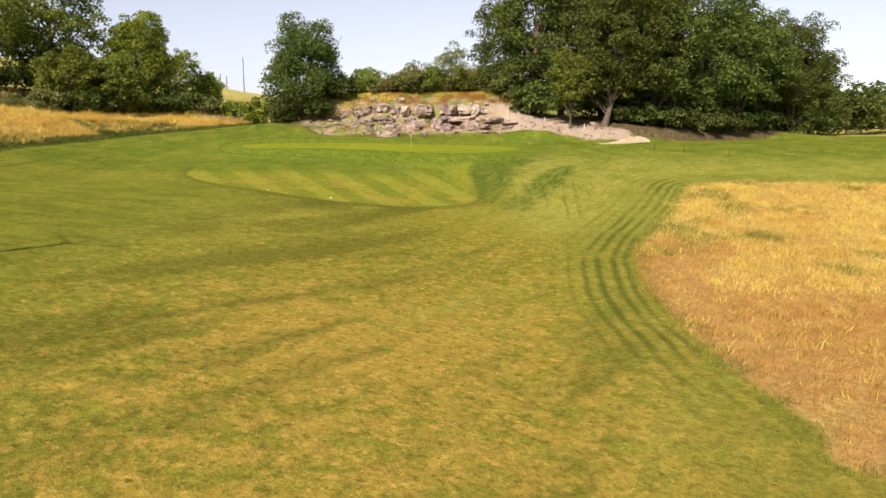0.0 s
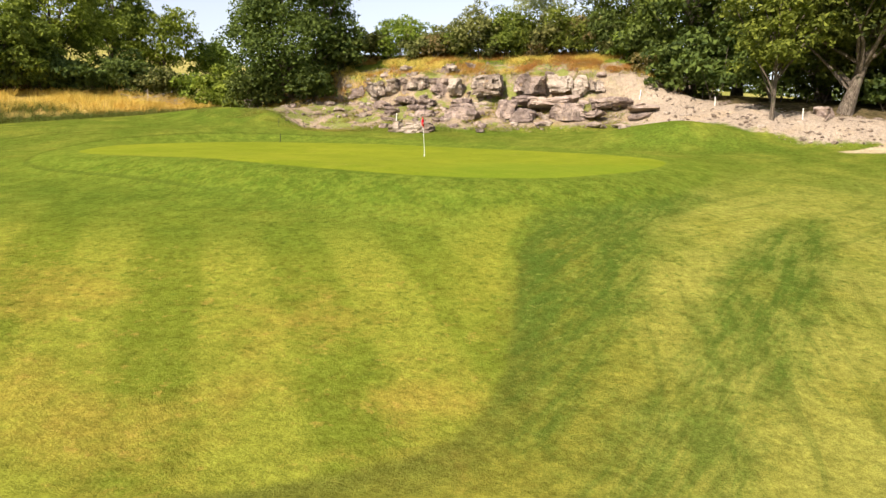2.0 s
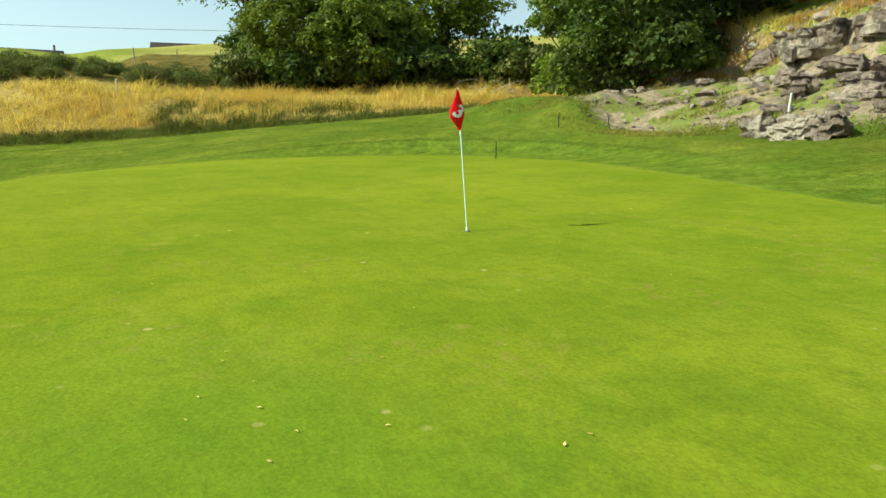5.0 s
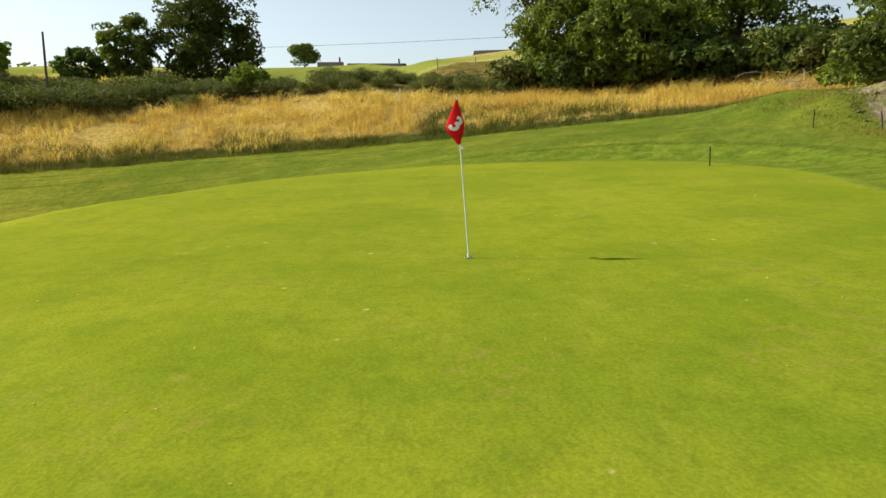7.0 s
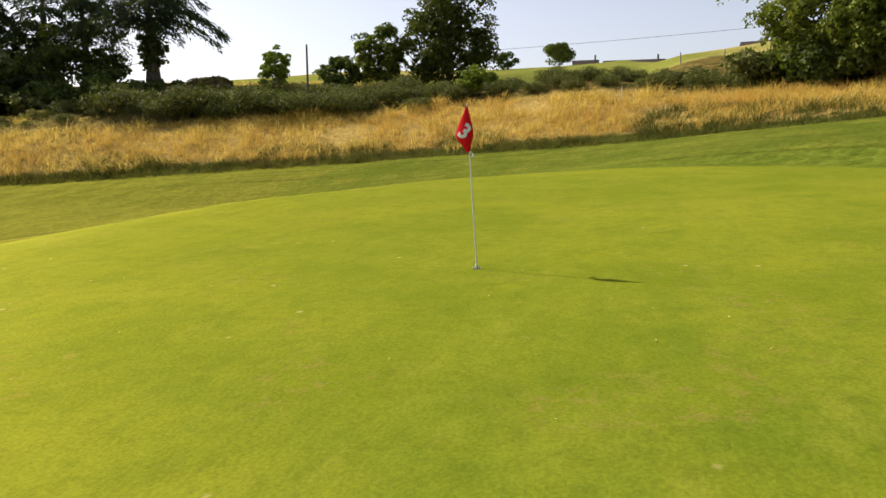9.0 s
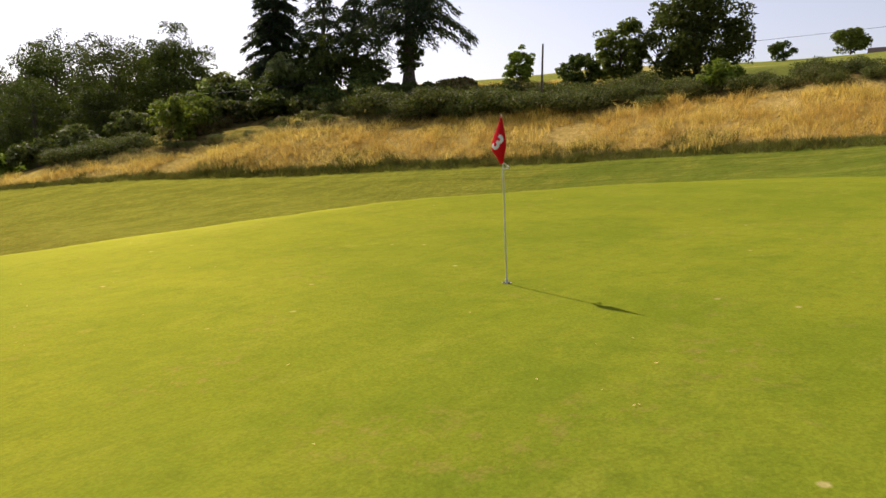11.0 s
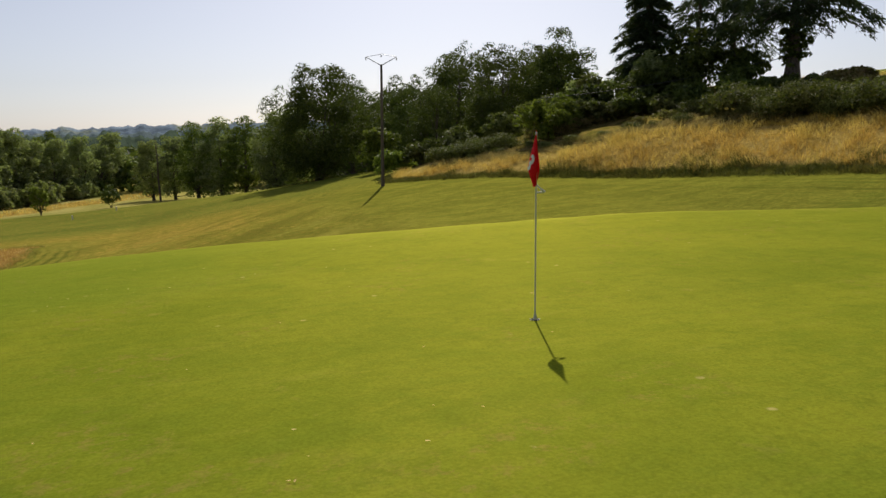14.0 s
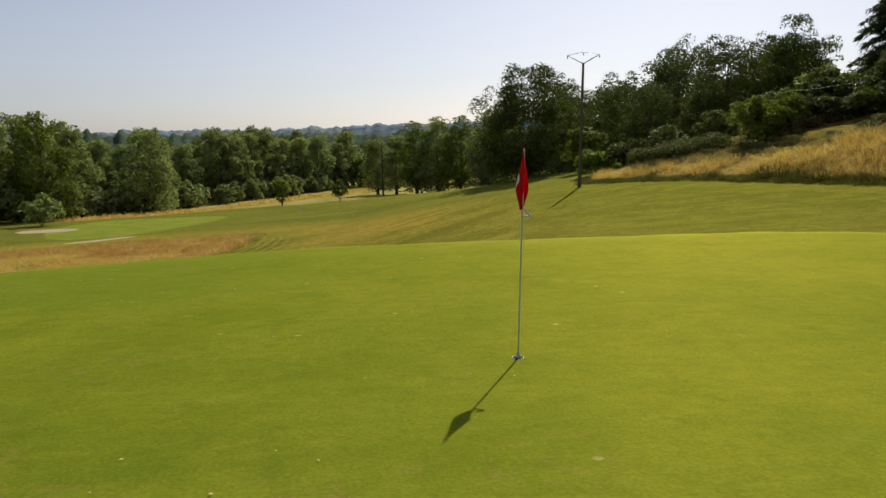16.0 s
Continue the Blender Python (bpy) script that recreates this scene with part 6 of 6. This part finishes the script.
def numeral(face, name):
    """The number 3 laid on one face of the cloth."""
    cu = bpy.data.curves.new("numeral", "FONT")
    cu.body, cu.size, cu.align_x, cu.align_y, cu.offset = "3", 1.0, "CENTER", "CENTER", 0.035
    tmp = bpy.data.objects.new("numeral_text", cu)
    me = bpy.data.meshes.new_from_object(tmp)
    bpy.data.objects.remove(tmp)
    bm = bmesh.new()
    bm.from_mesh(me)
    bmesh.ops.triangulate(bm, faces=bm.faces[:])
    bmesh.ops.subdivide_edges(bm, edges=[e for e in bm.edges if e.calc_length() > 0.12], cuts=2)
    for v in bm.verts:
        cx, cy = v.co.x * 0.76 + v.co.y * 0.65, v.co.y * 0.76 - v.co.x * 0.65
        u, w = 0.42 - cx * 0.50, 0.42 + cy * 0.42
        v.co = flag_point(min(max(u, 0), 1), min(max(w, 0), 1), 0.004 * face)
    out = bpy.data.meshes.new(name)
    bm.to_mesh(out)
    bm.free()
    return out


part("numeral", numeral(-1.2, "numeral"), FLAG_WHITE, cloth, "white numeral three")
tag = bmesh.new()
for a, b, w in (((0.0, 0.0, 1.66), (-0.05, 0.04, 1.60), 0.008), ((-0.05, 0.04, 1.60), (-0.07, 0.05, 1.58), 0.014), ((0.0, 0.0, 1.66), (0.0, 0.01, 1.57), 0.007), ((0.0, 0.01, 1.57), (-0.065, 0.05, 1.575), 0.009)):
    a, b = Vector(a) + stick_tip * 0.76 - Vector((0, 0, stick_tip.z * 0.855)), Vector(b) + stick_tip * 0.76 - Vector((0, 0, stick_tip.z * 0.855))
    m = Matrix.Translation((a + b) / 2) @ (b - a).to_track_quat("Z", "Y").to_matrix().to_4x4()
    bmesh.ops.create_cone(tag, cap_ends=True, segments=8, radius1=w, radius2=w, depth=(b - a).length + w, matrix=m)
part("tie", tag, FLAG_WHITE, flagstick, "white plastic tie below the flag")
cup = thing("hole_cup", Matrix.Translation(FLAG_AT), "white-rimmed golf hole in the putting green", "golf hole")
rim = bmesh.new()
bmesh.ops.create_circle(rim, cap_ends=False, segments=28, radius=0.054)
outer = bmesh.ops.extrude_edge_only(rim, edges=rim.edges[:])
for v in outer["geom"]:
    if isinstance(v, bmesh.types.BMVert):
        v.co = Vector((v.co.x * 1.07, v.co.y * 1.07, 0))
for v in rim.verts:
    v.co.z += 0.007
part("rim", rim, CUP_WHITE, cup)
# flat near-black disc paints the shade inside the hole; nothing is sunk
hole_shade = bmesh.new()
bmesh.ops.create_circle(hole_shade, cap_ends=True, segments=28, radius=0.054)
for v in hole_shade.verts:
    v.co.z += 0.005
part("hollow", hole_shade, CUP_SHADE, cup)


# ---- fallen leaves on the green ----
lx, ly = np.concatenate([rng.uniform(-4, 6, 26), rng.normal(2.6, 1.4, 36)]), np.concatenate([rng.uniform(74, 86, 26), rng.normal(77.6, 1.2, 36)])
turn = rng.uniform(0, 6.28, len(lx))
size = rng.uniform(0.010, 0.020, len(lx))[:, None]
ax = np.stack([np.cos(turn), np.sin(turn), rng.normal(size=len(lx)) * 0.15], 1) * size
bx = np.stack([-np.sin(turn), np.cos(turn), rng.uniform(0.02, 0.10, len(lx))], 1) * size * 0.5
at = np.stack([lx, ly, ground(lx, ly) + 0.012], 1)
lv = np.stack([at - ax, at - ax * 0.2 + bx, at + ax * 1.1, at - ax * 0.2 - bx * (1, 1, -1)], 1).reshape(-1, 3)
lf = np.arange(len(lv)).reshape(-1, 4)
litter = mesh_of("fallen_leaves", lv, lf)
litter.materials.append(LEAF_FALLEN)
tagged(new("fallen_leaves", litter), "dry yellow leaves fallen on the putting green", "leaves", kind="stuff")


# ---- stakes, posts and pegs ----
def post(x, y, height, radius, material, label, group, lean=(0, 0), name="stake"):
    bm = lathe([(radius * 0.9, -0.25), (radius, 0.0), (radius, height * 0.96), (radius * 0.55, height)], 8)
    me = bpy.data.meshes.new(name)
    bm.to_mesh(me)
    bm.free()
    me.materials.append(material)
    ob = new(name, me)
    ob.matrix_basis = stand(x, y, 0, 1, 0, lean)
    return tagged(ob, label, "stake", group)


for x, y, lean in ((-14.75, 90.2, (3, 4)), (-16.8, 94.6, (0, 2)), (-15.4, 96.0, (0, -12))):
    post(x, y, 0.58, 0.019, STAKE_BLACK, "short black marker post beside the green", "black posts", lean)
for x, y, h in ((-28.1, 103.7, 0.9), (-24.8, 102.6, 0.8), (-22.4, 101.2, 0.9), (-4.2, 99.9, 0.7), (-8.8, 97.4, 0.6), (-0.8, 99.0, 0.6), (2.4, 99.2, 0.6), (8.6, 99.5, 0.6), (17.6, 92.6, 0.7), (13.2, 96.4, 0.6), (-33.5, 104.2, 0.9), (-44.6, 81.5, 0.9)):
    post(x, y, h, 0.035, STAKE_WHITE, "pale wooden stake driven into the slope", "pale stakes", (R.uniform(-8, 8), R.uniform(-8, 8)))
for x, y in ((26.0, 80.1), (23.4, 82.0), (30.5, 79.5)):
    post(x, y, 0.75, 0.03, STAKE_BLACK, "dark stake in the semi-rough", "dark stakes")
for x, y in ((14.6, -36.5), (9.0, -50.0)):
    post(x, y, 0.7, 0.09, STAKE_WHITE, "white tee marker beside the far tee", "tee markers")
for x, y in ((-11.99, 55.78), (-7.2, 54.62)):
    head = thing("sprinkler_head", stand(x, y), "white and dark sprinkler head at the edge of the fairway", "sprinkler", "sprinkler heads")
    part("body", lathe([(0.06, -0.1), (0.07, 0.01), (0.07, 0.045), (0.05, 0.06)], 14), STAKE_WHITE, head)
    b = part("cap", lathe([(0.05, 0.0), (0.055, 0.03), (0.03, 0.045)], 14), STAKE_BLACK, head)
    b.matrix_basis = Matrix.Translation((0.0, 0.0, 0.06))


# ---- utility poles and wires ----
def strand(name, a, b, sag, radius, label):
    a, b = Vector(a), Vector(b)
    pts = [a.lerp(b, t) - Vector((0, 0, sag * 4 * t * (1 - t))) for t in np.linspace(0, 1, 13)]
    me = mesh_of(name, *tube([tuple(p) for p in pts], [radius] * 13, 5))
    me.materials.append(WIRE)
    return tagged(new(name, me), label, "cable")


PX, PY = -20.25, 18.4
pz = ground_at(PX, PY)
pole = thing("utility_pole", pose(PX, PY, pz, 0, -1.0, 0), "brown utility pole with a steel V-shaped crossarm at the rough edge", "utility pole")
part("shaft", lathe([(0.21, -0.8), (0.19, 0.4), (0.15, 6.0), (0.115, 9.35 - pz - 0.05), (0.10, 9.35 - pz)], 14), POLE_WOOD, pole)
top = Vector((0, 0, 9.35 - pz - 0.1))
right = Vector((-0.92, 0.39, 0))
arms = []
for s in (-1, 1):
    tip = top + right * (1.55 * s) + Vector((0, 0, 0.85))
    bm = bmesh.new()
    m = Matrix.Translation((top + tip) / 2) @ (tip - top).to_track_quat("Z", "Y").to_matrix().to_4x4()
    bmesh.ops.create_cone(bm, cap_ends=True, segments=8, radius1=0.05, radius2=0.04, depth=(tip - top).length, matrix=m)
    part("arm", bm, STEEL, pole)
    arms.append(tip)
mid = top + Vector((0, 0, 1.12))
for a, b in ((arms[0], mid), (mid, arms[1])):
    bm = bmesh.new()
    m = Matrix.Translation((a + b) / 2) @ (b - a).to_track_quat("Z", "Y").to_matrix().to_4x4()
    bmesh.ops.create_cone(bm, cap_ends=True, segments=6, radius1=0.022, radius2=0.022, depth=(b - a).length, matrix=m)
    part("brace", bm, STEEL, pole)
for p in (arms[0], mid, arms[1]):
    b = part("insulator", lathe([(0.03, -0.32), (0.075, -0.28), (0.04, -0.22), (0.075, -0.17), (0.04, -0.11), (0.02, 0.0)], 10), CUP_WHITE, pole, "glass insulator")
    b.matrix_basis = Matrix.Translation(p)
far_pole = thing("utility_pole", pose(-50.0, 55.45, ground_at(-50.0, 55.45), 0, -2, 0), "thin wooden pole standing in the bramble hedge", "utility pole")
part("shaft", lathe([(0.11, -0.5), (0.10, 1.0), (0.075, 9.14 - ground_at(-50.0, 55.45))], 10), POLE_WOOD, far_pole)
part("cap", lathe([(0.09, 0.0), (0.09, 0.05), (0.02, 0.09)], 10), STEEL, far_pole).matrix_basis = Matrix.Translation((0, 0, 9.14 - ground_at(-50.0, 55.45)))
for x, y, h in ((-70, 210, 1.2), (-60.3, 214, 7.5), (-66.5, 212, 1.8), (-65, 213, 1.4)):
    p = thing("utility_pole", stand(x, y), "distant wooden pole in the upper field", "utility pole", "field poles")
    part("shaft", lathe([(0.16, -0.5), (0.15, 1.0), (0.10, h + 3.0)], 9), POLE_WOOD, p)
    part("cap", lathe([(0.12, h + 3.0), (0.12, h + 3.06), (0.03, h + 3.12)], 9), STEEL, p)
strand("power_line", (-114.5, 51.5, 15.1), (-126.4, 125.7, 19.5), 0.4, 0.028, "thin power line above the bank")
strand("power_line", (-39.5, 17.0, 6.2), (-60.5, 30.0, 9.6), 0.5, 0.035, "pale cable strung below the conifers")
post(-39.5, 17.0, 6.2 - ground_at(-39.5, 17.0) + 0.1, 0.07, POLE_WOOD, "thin pole carrying a cable behind the brambles", "cable poles", name="cable_pole")

# ---- field fence, rails and brush pile ----
for i in range(12):
    x, y = -66 - 2.0 * i * 0.4, 66 + 4.0 * i
    post(x, y, 1.2, 0.05, WOOD_GREY, "weathered fence post at the edge of the field", "fence posts", (R.uniform(-5, 5), R.uniform(-5, 5)), "fence_post")
RAIL_AT = (-36.0, 112.0)
rail = thing("rail_fence", stand(*RAIL_AT), "pale wooden rail fence leaning above the brush", "fence")
tops = []
for a in ((-2.4, -2.4), (0, 0), (2.2, 3.6)):
    z = ground_at(RAIL_AT[0] + a[0], RAIL_AT[1] + a[1]) - ground_at(*RAIL_AT)
    part("fence_post", mesh_of("fence_post", *tube(np.array([(a[0], a[1], z - 0.3), (a[0], a[1], z + 1.0), (a[0] + 0.1, a[1], z + 2.2)]), [0.08] * 3, 7)), STAKE_WHITE, rail)
    tops.append(np.array((a[0], a[1], z + 2.1)))
for p, q in zip(tops, tops[1:]):
    for drop in (0.0, 0.6):
        part("rail", mesh_of("rail", *tube(np.linspace(p, q, 5) - (0, 0, drop), [0.055] * 5, 7)), STAKE_WHITE, rail)
heap = thing("brush_heap", stand(-31.5, 102.5, 0, 0.62), "heap of dry cut branches at the end of the dry grass", "brush pile")
for i in range(44):
    c = np.array((rr.normal() * 1.8, rr.normal() * 0.9, abs(rr.normal()) * 0.5 + 0.1))
    d = rr.normal(size=3) * (1.3, 0.8, 0.25)
    part("branch", mesh_of("branch", *limb(rr, c - d, c + d, 0.035, 0.012, 0.1, 4, 5)), WOOD_GREY, heap)


# ---- farm buildings on the western skyline ----
def farmhouse(x, y, length, depth, wall, roof, turn, label, chimney=True, sink=2.0):
    ob = thing("farm_building", stand(x, y, turn, 1, sink), label, "building", "farm buildings")
    bm = bmesh.new()
    bmesh.ops.create_cube(bm, size=1.0, matrix=Matrix.Translation((0, 0, wall / 2)) @ Matrix.Diagonal((length, depth, wall, 1)))
    part("wall", bm, RENDER_WALL, ob)
    bm = bmesh.new()
    L, D = length / 2 + 0.4, depth / 2 + 0.5
    vs = [bm.verts.new(p) for p in ((-L, -D, wall - 0.2), (L, -D, wall - 0.2), (L, D, wall - 0.2), (-L, D, wall - 0.2), (-L, 0, wall + roof), (L, 0, wall + roof))]
    for f in ((0, 1, 5, 4), (2, 3, 4, 5), (0, 4, 3), (1, 2, 5), (3, 2, 1, 0)):
        bm.faces.new([vs[i] for i in f])
    cover = part("roof", bm, ROOF_TILE, ob)
    if chimney:
        bm = bmesh.new()
        bmesh.ops.create_cube(bm, size=1.0, matrix=Matrix.Translation((length * 0.4, 0, wall + roof)) @ Matrix.Diagonal((0.45, 0.45, 2.4, 1)))
        part("chimney", bm, RENDER_WALL, cover)
    for i in range(3):
        bm = bmesh.new()
        bmesh.ops.create_cube(bm, size=1.0, matrix=Matrix.Translation((-length / 3 + i * length / 3, -depth / 2 - 0.02, wall * 0.5)) @ Matrix.Diagonal((1.0, 0.12, 1.3, 1)))
        part("window", bm, DARK_GLASS, ob)
    return ob


farmhouse(-186, 66, 6, 7, 3.4, 2.2, 95, "farmhouse with a brown tiled roof on the skyline", True, 4.3)
farmhouse(-190, 78, 15, 8, 3.2, 2.0, 95, "long low farm building on the skyline", True, 4.4)
farmhouse(-150, 107.4, 15, 8, 3.4, 2.0, 78, "long barn with a brown roof on the skyline", False, 2.0)
tree(230, stand(-180, 60), 6.0, 4.2, 0.8, 3600, 0.5, LEAF_OAK, "small tree beside the farmhouse", clumps=36)
bush(231, stand(-150, 52.6), 3.4, 2.6, 1500, 0.5, LEAF_DARK, "dark round bush in the field")
